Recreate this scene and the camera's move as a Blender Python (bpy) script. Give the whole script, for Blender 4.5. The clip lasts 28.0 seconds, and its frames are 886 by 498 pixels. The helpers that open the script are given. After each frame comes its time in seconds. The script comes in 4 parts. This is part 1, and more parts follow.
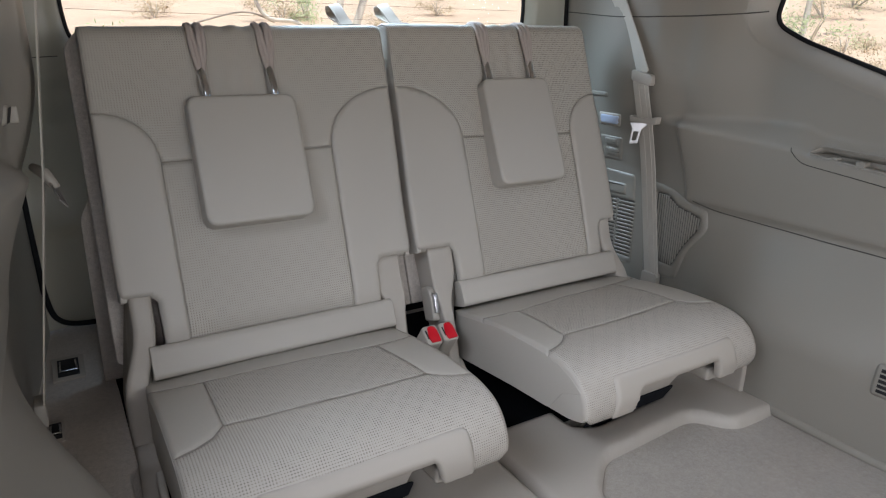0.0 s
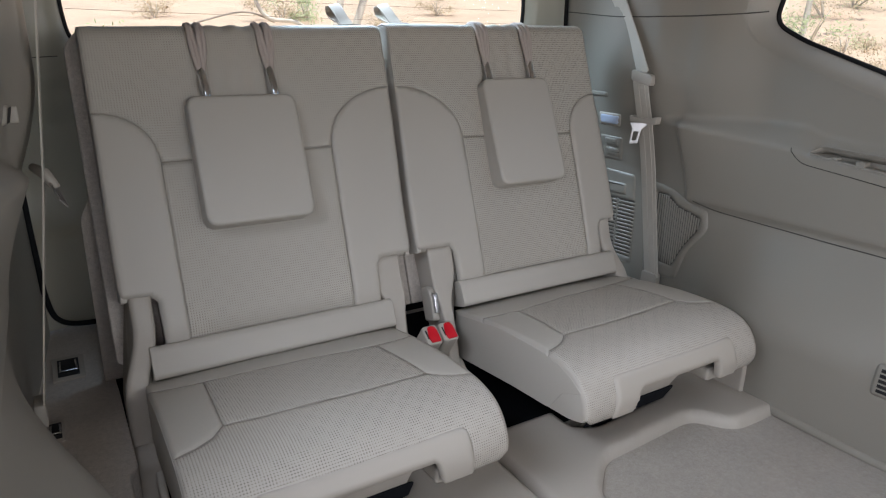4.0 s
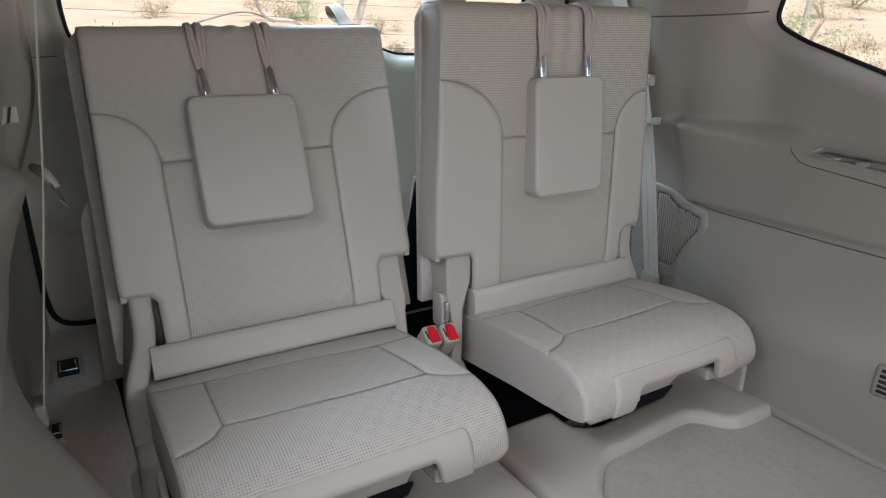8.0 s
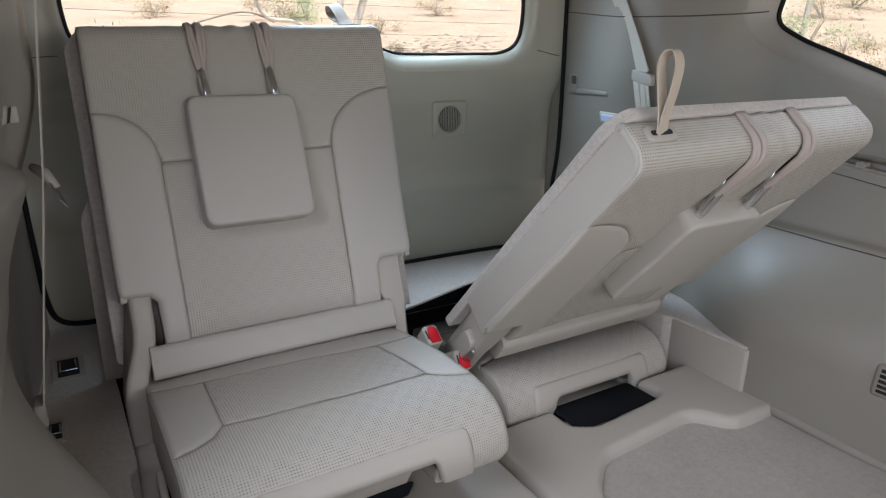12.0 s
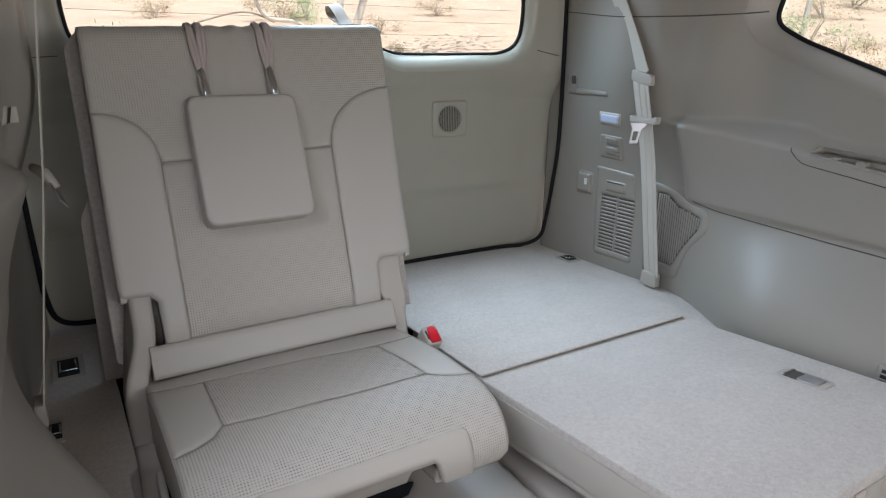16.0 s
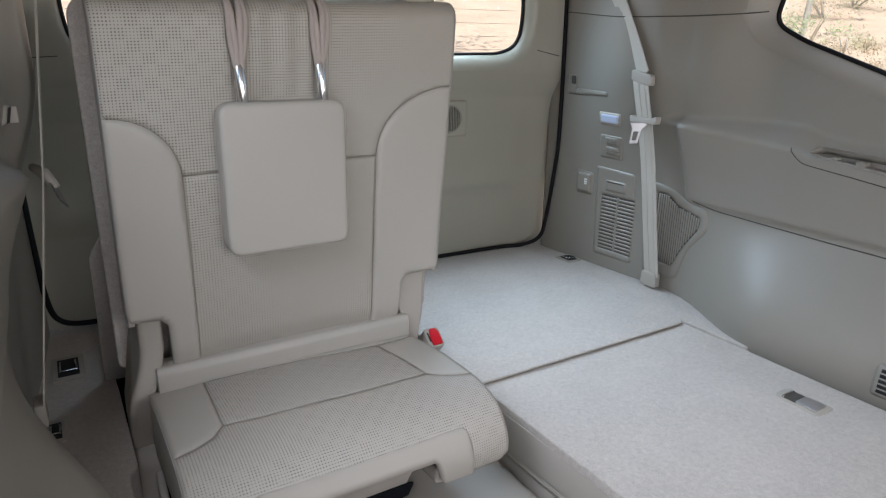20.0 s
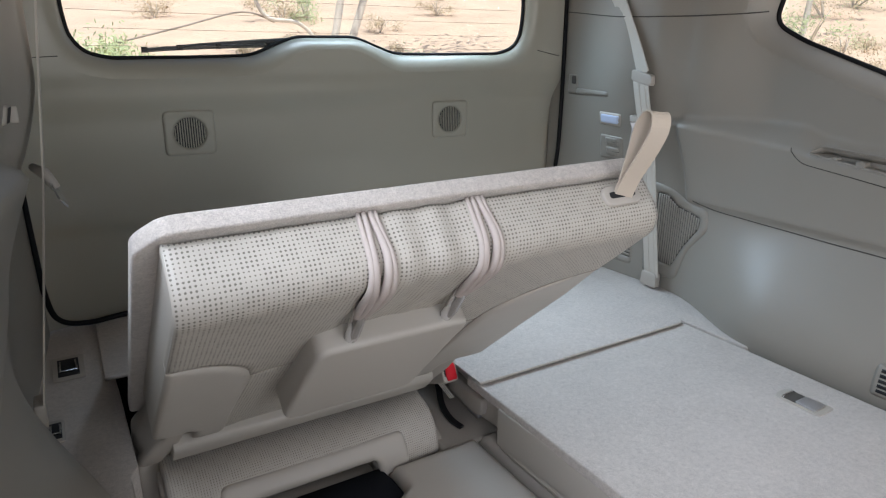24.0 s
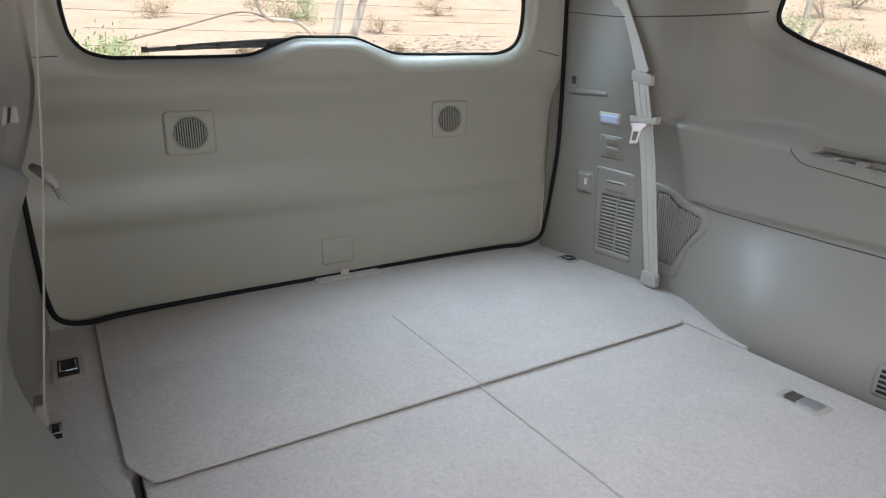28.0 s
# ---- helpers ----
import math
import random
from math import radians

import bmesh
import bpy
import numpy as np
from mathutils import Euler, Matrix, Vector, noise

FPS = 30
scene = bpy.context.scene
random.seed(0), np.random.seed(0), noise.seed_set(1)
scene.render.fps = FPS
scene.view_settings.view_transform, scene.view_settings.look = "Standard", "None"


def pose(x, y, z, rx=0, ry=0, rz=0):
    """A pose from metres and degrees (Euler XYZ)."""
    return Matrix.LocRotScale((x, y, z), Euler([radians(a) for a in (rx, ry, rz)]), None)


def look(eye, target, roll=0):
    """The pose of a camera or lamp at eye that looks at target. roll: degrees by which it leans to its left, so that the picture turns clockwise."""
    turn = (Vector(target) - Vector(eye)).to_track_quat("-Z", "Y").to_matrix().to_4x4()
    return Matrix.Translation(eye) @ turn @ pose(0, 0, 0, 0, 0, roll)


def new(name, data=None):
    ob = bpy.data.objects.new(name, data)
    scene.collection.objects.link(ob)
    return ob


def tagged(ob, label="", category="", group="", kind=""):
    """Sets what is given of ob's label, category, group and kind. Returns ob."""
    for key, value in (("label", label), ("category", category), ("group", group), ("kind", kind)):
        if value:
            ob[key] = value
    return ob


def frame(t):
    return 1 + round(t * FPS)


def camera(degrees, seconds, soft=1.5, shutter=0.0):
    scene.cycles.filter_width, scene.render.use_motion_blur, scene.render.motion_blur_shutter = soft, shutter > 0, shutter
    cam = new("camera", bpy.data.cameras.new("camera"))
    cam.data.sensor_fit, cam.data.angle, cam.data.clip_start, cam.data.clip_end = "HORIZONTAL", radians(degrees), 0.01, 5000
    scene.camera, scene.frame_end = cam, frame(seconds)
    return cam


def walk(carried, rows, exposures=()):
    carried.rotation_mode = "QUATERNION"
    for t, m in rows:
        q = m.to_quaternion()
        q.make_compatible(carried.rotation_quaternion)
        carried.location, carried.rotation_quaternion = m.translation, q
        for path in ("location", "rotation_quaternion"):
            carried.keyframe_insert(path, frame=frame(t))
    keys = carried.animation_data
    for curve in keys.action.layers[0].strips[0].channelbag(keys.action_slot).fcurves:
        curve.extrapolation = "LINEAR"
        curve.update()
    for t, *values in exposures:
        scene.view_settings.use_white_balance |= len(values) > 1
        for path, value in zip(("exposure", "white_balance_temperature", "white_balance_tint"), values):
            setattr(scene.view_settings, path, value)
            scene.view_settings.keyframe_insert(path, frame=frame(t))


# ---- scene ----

cam = camera(69.05, 28.0, 1.2)
EYE = (-0.6100, -0.8552, 0.600)
VIEW = look(EYE, (-0.6100 + 0.49872, -0.8552 + 0.81150, 0.600 - 0.30454), 0.872)
walk(cam, [(0.0, VIEW), (28.0, VIEW)])

# ---- world and light ----
world = bpy.data.worlds.new("world")
scene.world = world
world.use_nodes = True
wn = world.node_tree.nodes
sky = wn.new("ShaderNodeTexSky")
sky.sky_type = "NISHITA"
sky.sun_disc = False
sky.sun_elevation = radians(73)
sky.sun_rotation = radians(180)
wn["Background"].inputs["Strength"].default_value = 0.11
world.node_tree.links.new(sky.outputs[0], wn["Background"].inputs["Color"])
sun = new("sun", bpy.data.lights.new("sun", "SUN"))
sun.data.energy, sun.data.angle, sun.data.color = 5.0, radians(0.5), (1.0, 0.95, 0.87)
sun.matrix_world = look((0, 0, 30), (0.0, 9.0, 0))
scene.view_settings.exposure = 0.13


def window_light(name, eye, target, w, h, power, color, spread):
    lamp = new(name, bpy.data.lights.new(name, "AREA"))
    lamp.data.shape, lamp.data.size, lamp.data.size_y = "RECTANGLE", w, h
    lamp.data.energy, lamp.data.color, lamp.data.spread = power, color, radians(spread)
    lamp.matrix_world = look(eye, target)
    return lamp


# the open side door, the side glass, the windscreen and the rear glass, where the sky's light comes in
window_light("door_sky_light", (-0.76, -1.42, 0.42), (0.20, -0.75, 0.28), 1.0, 0.85, 5.2, (0.92, 0.92, 1.0), 150)
window_light("side_sky_light", (-0.69, -0.43, 0.74), (-0.02, -0.28, 0.05), 0.70, 0.22, 1.5, (0.80, 0.87, 1.0), 85)
window_light("windscreen_sky_light", (0.20, -2.58, 0.71), (0.0, 0.0, 0.36), 0.80, 0.42, 9.4, (0.95, 0.965, 1.0), 160)
window_light("rear_sky_light", (0.20, 0.690, 0.815), (0.27, 0.20, 0.20), 0.62, 0.20, 3.55, (0.62, 0.80, 1.0), 100)
window_light("right_sky_light", (0.69, -0.43, 0.76), (0.05, -0.20, -0.10), 0.70, 0.22, 0.35, (0.88, 0.92, 1.0), 75)


# ---- materials ----
def nodes_of(name):
    m = bpy.data.materials.new(name)
    m.use_nodes = True
    return m, m.node_tree.nodes, m.node_tree.links, m.node_tree.nodes["Principled BSDF"]


def math_node(n, l, op, a, b=None, c=None):
    k = n.new("ShaderNodeMath")
    k.operation = op
    for i, v in enumerate((a, b, c)):
        if v is None:
            continue
        if isinstance(v, (int, float)):
            k.inputs[i].default_value = v
        else:
            l.new(v, k.inputs[i])
    return k.outputs[0]


def noise_node(n, l, co, scale, detail=3.0, rough=0.55):
    k = n.new("ShaderNodeTexNoise")
    k.inputs["Scale"].default_value, k.inputs["Detail"].default_value = scale, detail
    k.inputs["Roughness"].default_value = rough
    l.new(co, k.inputs["Vector"])
    return k.outputs["Fac"]


def bump_node(n, l, height, strength, distance, normal=None):
    k = n.new("ShaderNodeBump")
    k.inputs["Strength"].default_value, k.inputs["Distance"].default_value = strength, distance
    l.new(height, k.inputs["Height"])
    if normal is not None:
        l.new(normal, k.inputs["Normal"])
    return k.outputs["Normal"]


def tint(n, l, color, fac, amount):
    """The colour, lightened and darkened by fac (0 to 1) by that share."""
    k = n.new("ShaderNodeMix")
    k.data_type = "RGBA"
    l.new(fac, k.inputs["Factor"])
    k.inputs["A"].default_value = (*[c * (1 - amount) for c in color], 1)
    k.inputs["B"].default_value = (*[c * (1 + amount) for c in color], 1)
    return k.outputs["Result"]


def plain(name, color, rough=0.55, grain=420.0, bump=0.12, var=0.07, coarse=5.0, metallic=0.0, spec=0.5, depth=0.0006):
    m, n, l, p = nodes_of(name)
    co = n.new("ShaderNodeTexCoord").outputs["Object"]
    fine, big = noise_node(n, l, co, grain, 4), noise_node(n, l, co, coarse, 4)
    l.new(tint(n, l, color, math_node(n, l, "ADD", math_node(n, l, "MULTIPLY", big, 0.75), math_node(n, l, "MULTIPLY", fine, 0.25)), var), p.inputs["Base Color"])
    l.new(math_node(n, l, "MULTIPLY_ADD", big, 0.18, rough - 0.09), p.inputs["Roughness"])
    l.new(bump_node(n, l, fine, bump, depth), p.inputs["Normal"])
    p.inputs["Metallic"].default_value, p.inputs["Specular IOR Level"].default_value = metallic, spec
    return m


def carpet(name, color, var=0.16):
    m, n, l, p = nodes_of(name)
    co = n.new("ShaderNodeTexCoord").outputs["Object"]
    tuft, pile, worn = noise_node(n, l, co, 520, 5, 0.75), noise_node(n, l, co, 130, 5, 0.7), noise_node(n, l, co, 9, 4)
    mix = math_node(n, l, "ADD", math_node(n, l, "MULTIPLY", tuft, 0.45), math_node(n, l, "MULTIPLY_ADD", pile, 0.40, math_node(n, l, "MULTIPLY", worn, 0.15)))
    mix = math_node(n, l, "MULTIPLY_ADD", mix, 2.4, -0.7)
    l.new(tint(n, l, color, mix, var), p.inputs["Base Color"])
    p.inputs["Roughness"].default_value, p.inputs["Specular IOR Level"].default_value = 0.95, 0.15
    p.inputs["Sheen Weight"].default_value, p.inputs["Sheen Roughness"].default_value = 0.25, 0.5
    l.new(bump_node(n, l, mix, 0.5, 0.003), p.inputs["Normal"])
    return m


def perforated(name, color, pitch, fine_hole, dark):
    """Leather punched with small holes, in short staggered groups."""
    m, n, l, p = nodes_of(name)
    tc = n.new("ShaderNodeTexCoord")
    xyz = n.new("ShaderNodeSeparateXYZ")
    l.new(tc.outputs["UV"], xyz.inputs[0])
    u, v = math_node(n, l, "DIVIDE", xyz.outputs[0], pitch), math_node(n, l, "DIVIDE", xyz.outputs[1], pitch)
    fu = math_node(n, l, "SUBTRACT", math_node(n, l, "FRACT", u), 0.5)
    fv = math_node(n, l, "SUBTRACT", math_node(n, l, "FRACT", v), 0.5)
    dist = math_node(n, l, "SQRT", math_node(n, l, "ADD", math_node(n, l, "MULTIPLY", fu, fu), math_node(n, l, "MULTIPLY", fv, fv)))
    # groups of holes: every other block of four by four has finer holes
    block = math_node(n, l, "ADD", math_node(n, l, "FLOOR", math_node(n, l, "DIVIDE", u, 4.0)), math_node(n, l, "FLOOR", math_node(n, l, "DIVIDE", v, 4.0)))
    odd = math_node(n, l, "MODULO", math_node(n, l, "ABSOLUTE", block), 2.0)
    size = math_node(n, l, "MULTIPLY_ADD", odd, 0.065, fine_hole)
    hole = math_node(n, l, "LESS_THAN", dist, size)
    big = noise_node(n, l, tc.outputs["Object"], 6, 4)
    fine = noise_node(n, l, tc.outputs["Object"], 420, 4)
    k = n.new("ShaderNodeMix")
    k.data_type = "RGBA"
    l.new(hole, k.inputs["Factor"])
    l.new(tint(n, l, color, big, 0.06), k.inputs["A"])
    # flat dark dots: the shade inside each hole is put into the colour
    k.inputs["B"].default_value = (dark, dark * 0.91, dark * 0.78, 1)
    l.new(k.outputs["Result"], p.inputs["Base Color"])
    p.inputs["Roughness"].default_value = 0.5
    height = math_node(n, l, "SUBTRACT", math_node(n, l, "MULTIPLY", fine, 0.3), hole)
    l.new(bump_node(n, l, height, 0.25, 0.0008), p.inputs["Normal"])
    return m


def glass(name, color=(0.88, 0.90, 0.89)):
    """Thin glass: clear, with a faint gloss."""
    m, n, l, p = nodes_of(name)
    clear, gloss, mix = n.new("ShaderNodeBsdfTransparent"), n.new("ShaderNodeBsdfGlossy"), n.new("ShaderNodeMixShader")
    clear.inputs["Color"].default_value = (*color, 1)
    gloss.inputs["Roughness"].default_value = 0.02
    mix.inputs[0].default_value = 0.045
    l.new(clear.outputs[0], mix.inputs[1])
    l.new(gloss.outputs[0], mix.inputs[2])
    l.new(mix.outputs[0], n["Material Output"].inputs["Surface"])
    n.remove(p)
    return m


LEATHER = plain("leather", (0.448, 0.418, 0.373), 0.46, 380, 0.16, 0.05, 4)
PERFORATED = perforated("perforated_leather", (0.455, 0.423, 0.372), 0.0044, 0.182, 0.150)
PUNCHED_SEAT = perforated("punched_seat_leather", (0.448, 0.414, 0.368), 0.0041, 0.150, 0.115)
TRIM = plain("grained_trim", (0.272, 0.251, 0.218), 0.42, 520, 0.16, 0.06, 3)
# the side trim again, base colour lightened in place of light on the tailgate
LIGHTENED_TRIM = plain("lightened_trim", (0.362, 0.345, 0.283), 0.36, 520, 0.14, 0.06, 3)
SEAT_PLASTIC = plain("seat_plastic", (0.42, 0.385, 0.34), 0.48, 520, 0.10, 0.05, 4)
CARPET = carpet("carpet", (0.510, 0.466, 0.426), 0.34)
FLOOR_CARPET = carpet("floor_carpet", (0.36, 0.325, 0.285), 0.34)
BLACK = plain("black_plastic", (0.012, 0.012, 0.014), 0.6, 300, 0.1, 0.2)
BLACK_MAT = plain("black_felt", (0.010, 0.011, 0.014), 0.95, 500, 0.3, 0.2, spec=0.1)
RUBBER = plain("rubber", (0.008, 0.008, 0.009), 0.6, 200, 0.1, 0.2, spec=0.2)
CHROME = plain("chrome", (0.75, 0.75, 0.77), 0.16, 200, 0.0, 0.03, metallic=1.0)
STEEL = plain("brushed_steel", (0.58, 0.58, 0.60), 0.40, 300, 0.05, 0.05, metallic=1.0)
WEBBING = plain("belt_webbing", (0.52, 0.48, 0.42), 0.6, 900, 0.3, 0.06, 12)
STRAP = plain("strap_webbing", (0.50, 0.43, 0.35), 0.7, 900, 0.35, 0.06, 12)
SEAM = plain("seam_thread", (0.29, 0.262, 0.225), 0.7, 300, 0.1, 0.05)
SLEEVE = plain("sleeve_fabric", (0.44, 0.382, 0.350), 0.8, 600, 0.25, 0.06, 14)
RED = plain("red_button", (0.60, 0.008, 0.020), 0.55, 200, 0.03, 0.05, spec=0.25)
DARK_SLOT = plain("vent_dark", (0.07, 0.064, 0.056), 0.8, 200, 0.05, 0.1)
# pale blue paints a bluish sky reflection into the lens colour
LENS = plain("lens_sky_tint", (0.58, 0.66, 0.84), 0.25, 150, 0.1, 0.03)
GLASS = glass("window_glass")
WHITE = plain("white_print", (0.75, 0.75, 0.73), 0.5, 200, 0.02, 0.02)
HEADLINER = plain("headliner", (0.27, 0.25, 0.22), 0.9, 500, 0.2, 0.05)
EARTH = plain("dry_earth", (0.66, 0.51, 0.40), 0.95, 6, 0.8, 0.36, 1.1, depth=0.08)
BARK = plain("pale_bark", (0.70, 0.66, 0.60), 0.8, 30, 0.4, 0.25, 6, depth=0.01)
DEADWOOD = plain("dead_wood", (0.36, 0.32, 0.28), 0.9, 30, 0.4, 0.25, 6, depth=0.01)
LEAVES = plain("scrub_leaves", (0.46, 0.54, 0.31), 0.7, 20, 0.1, 0.35, 2)
DRY = plain("dry_grass", (0.56, 0.46, 0.33), 0.8, 20, 0.1, 0.35, 2)
WIPER = plain("wiper_black", (0.045, 0.045, 0.05), 0.4, 200, 0.02, 0.1)
HEATER = plain("heater_wire", (0.22, 0.17, 0.12), 0.6, 200, 0.02, 0.05)


# ---- mesh helpers ----
def as_mesh(name, verts, faces, mirror=1, smooth=True):
    v = [(mirror * a[0], a[1], a[2]) for a in verts]
    f = [tuple(reversed(q)) for q in faces] if mirror < 0 else faces
    me = bpy.data.meshes.new(name)
    me.from_pydata(v, [], f)
    if smooth:
        me.polygons.foreach_set("use_smooth", [True] * len(me.polygons))
    me.update()
    return me


def part(name, me, material, parent=None, label="", place=None):
    """Links a mesh as one object under a thing or under a part."""
    if isinstance(me, bmesh.types.BMesh):
        bm, me = me, bpy.data.meshes.new(name)
        bm.to_mesh(bm and me)
        bm.free()
    me.materials.clear()
    me.materials.append(material)
    ob = new(name, me)
    if parent is not None:
        ob.parent = parent
    if place is not None:
        ob.matrix_basis = place
    return tagged(ob, label)


def empty(name, at, label, category, group="", kind=""):
    ob = new(name)
    ob.location = at
    ob.empty_display_size = 0.05
    return tagged(ob, label, category, group, kind)


def near_poly(pts, poly):
    """For each point: the nearest place on the outline, and its distance."""
    a = np.asarray(poly, float)
    b = np.roll(a, -1, 0)
    d = b - a
    t = np.clip((((pts[:, None] - a) * d).sum(2)) / np.maximum((d * d).sum(1), 1e-12), 0, 1)
    q = a + t[..., None] * d
    e = np.linalg.norm(q - pts[:, None], axis=2)
    k = e.argmin(1)
    i = np.arange(len(pts))
    return q[i, k], e[i, k]


def inside(pts, poly):
    a = np.asarray(poly, float)
    b = np.roll(a, -1, 0)
    x, y = pts[:, 0:1], pts[:, 1:2]
    cross = ((a[:, 1] > y) != (b[:, 1] > y)) & (x < (b[:, 0] - a[:, 0]) * (y - a[:, 1]) / np.where(b[:, 1] == a[:, 1], 1e-12, b[:, 1] - a[:, 1]) + a[:, 0])
    return cross.sum(1) % 2 == 1


def smooth_loop(poly, r, n=5):
    """The outline with its corners rounded; r: one radius or one for each corner."""
    p = [Vector(q) for q in poly]
    out = []
    for i, c in enumerate(p):
        rr = r[i] if isinstance(r, (list, tuple)) else r
        a, b = p[i - 1] - c, p[(i + 1) % len(p)] - c
        k = min(rr, a.length * 0.49, b.length * 0.49)
        if k < 1e-4:
            out.append((c.x, c.y))
            continue
        s, e = c + a.normalized() * k, c + b.normalized() * k
        for j in range(n + 1):
            t = j / n
            q = s * (1 - t) ** 2 + c * 2 * t * (1 - t) + e * t * t
            out.append((q.x, q.y))
    return out


def sheet(name, poly, to3d, step=0.008, holes=(), height=None, r=0.0, depth=0.0, mirror=1):
    """A skin over the outline: a grid trimmed to it, with edges rounded by r and a skirt of that depth. to3d(u, v, h) lays it out."""
    a = np.asarray(poly, float)
    lo, hi = a.min(0), a.max(0)
    nu, nv = max(1, int(math.ceil((hi[0] - lo[0]) / step))), max(1, int(math.ceil((hi[1] - lo[1]) / step)))
    us, vs = np.linspace(lo[0], hi[0], nu + 1), np.linspace(lo[1], hi[1], nv + 1)
    gu, gv = np.meshgrid(us, vs, indexing="ij")
    pts = np.stack([gu.ravel(), gv.ravel()], 1)
    cu, cv = np.meshgrid((us[1:] + us[:-1]) / 2, (vs[1:] + vs[:-1]) / 2, indexing="ij")
    cen = np.stack([cu.ravel(), cv.ravel()], 1)
    keep = inside(cen, a)
    for h in holes:
        keep &= ~inside(cen, h)
    faces = []
    for k in np.nonzero(keep)[0]:
        i, j = divmod(int(k), nv)
        b = i * (nv + 1) + j
        faces.append((b, b + nv + 1, b + nv + 2, b + 1))
    count = {}
    for f in faces:
        for q in range(4):
            e = (f[q], f[(q + 1) % 4])
            key = (min(e), max(e))
            count[key] = None if key in count else e
    edges = [e for e in count.values() if e]
    rim = np.array(sorted({q for e in edges for q in e}), int)
    loops = [a, *[np.asarray(h, float) for h in holes]]
    best, far = near_poly(pts[rim], loops[0])
    for h in loops[1:]:
        q, d = near_poly(pts[rim], h)
        best = np.where((d < far)[:, None], q, best)
        far = np.minimum(d, far)
    pts[rim] = best
    used = sorted({q for f in faces for q in f})
    index = {q: i for i, q in enumerate(used)}
    p = pts[used]
    d = near_poly(p, loops[0])[1]
    for h in loops[1:]:
        d = np.minimum(d, near_poly(p, h)[1])
    drop = np.where(d < r, r - np.sqrt(np.maximum(0, r * r - (r - np.minimum(d, r)) ** 2)), 0.0) if r else np.zeros(len(p))
    hs = np.array([height(u, v) for u, v in p]) - drop if height else -drop
    verts = [to3d(u, v, h) for (u, v), h in zip(p, hs)]
    uv = [tuple(q) for q in p]
    out = [tuple(index[q] for q in f) for f in faces]
    if depth:
        low = {}
        for q in rim:
            i = index[q]
            low[i] = len(verts)
            verts.append(to3d(p[i][0], p[i][1], hs[i] - depth))
            uv.append(tuple(p[i]))
        for e in edges:
            i, j = index[e[0]], index[e[1]]
            out.append((j, i, low[i], low[j]))
    me = as_mesh(name, verts, out, mirror)
    layer = me.uv_layers.new(name="UVMap")
    loop_v = np.empty(len(me.loops), int)
    me.loops.foreach_get("vertex_index", loop_v)
    flat_uv = np.array(uv)[loop_v]
    flat_uv[4 * len(faces):] = 0.0
    layer.data.foreach_set("uv", flat_uv.ravel())
    return me


def prism(poly, to3d, t0, t1, bevel=0.0, seg=2, mirror=1):
    """The outline drawn out from t0 to t1, with bevelled edges. to3d(u, v, t)."""
    bm = bmesh.new()
    n = len(poly)
    a = [bm.verts.new(to3d(u, v, t0)) for u, v in poly]
    b = [bm.verts.new(to3d(u, v, t1)) for u, v in poly]
    bm.faces.new(list(reversed(a)))
    bm.faces.new(b)
    for i in range(n):
        bm.faces.new((a[i], a[(i + 1) % n], b[(i + 1) % n], b[i]))
    bmesh.ops.recalc_face_normals(bm, faces=bm.faces)
    if bevel:
        rims = [e for e in bm.edges if e.is_boundary or e.calc_face_angle(0) > 0.6]
        bmesh.ops.bevel(bm, geom=rims, offset=bevel, segments=seg, profile=0.6, affect="EDGES", clamp_overlap=True)
    for v in bm.verts:
        v.co.x *= mirror
    bmesh.ops.recalc_face_normals(bm, faces=bm.faces)
    for f in bm.faces:
        f.smooth = bevel > 0
    return bm


def block(x0, x1, y0, y1, z0, z1, bevel=0.003, mirror=1, seg=2):
    return prism([(x0, y0), (x1, y0), (x1, y1), (x0, y1)], lambda u, v, t: (u, v, t), z0, z1, bevel, seg, mirror)


def tube(pts, r, n=8, mirror=1, closed=False, flat=None):
    """A round bar along the points, or, with flat=(half width, half thickness, width axis), a band."""
    p = [Vector(q) for q in pts]
    verts, faces = [], []
    for i, c in enumerate(p):
        a = p[i - 1] if (i > 0 or closed) else c
        b = p[(i + 1) % len(p)] if (i < len(p) - 1 or closed) else c
        t = (b - a).normalized()
        if flat:
            w = Vector(flat[2])
            w = (w - t * w.dot(t)).normalized()
            k = t.cross(w)
            ring = [w * flat[0] * s + k * flat[1] * q for s, q in ((-1, -1), (1, -1), (1, 1), (-1, 1))]
        else:
            w = t.orthogonal().normalized() if i == 0 else (w - t * w.dot(t)).normalized()
            k = t.cross(w)
            rr = r[i] if isinstance(r, (list, tuple)) else r
            ring = [w * rr * math.cos(6.2832 * j / n) + k * rr * math.sin(6.2832 * j / n) for j in range(n)]
        verts += [tuple(c + q) for q in ring]
    m = 4 if flat else n
    rows = len(p)
    for i in range(rows if closed else rows - 1):
        for j in range(m):
            a, b = i * m + j, i * m + (j + 1) % m
            c, d = ((i + 1) % rows) * m + (j + 1) % m, ((i + 1) % rows) * m + j
            faces.append((a, b, c, d))
    if not closed:
        faces.append(tuple(reversed(range(m))))
        faces.append(tuple(range((rows - 1) * m, rows * m)))
    return as_mesh("tube", verts, faces, mirror, smooth=not flat)


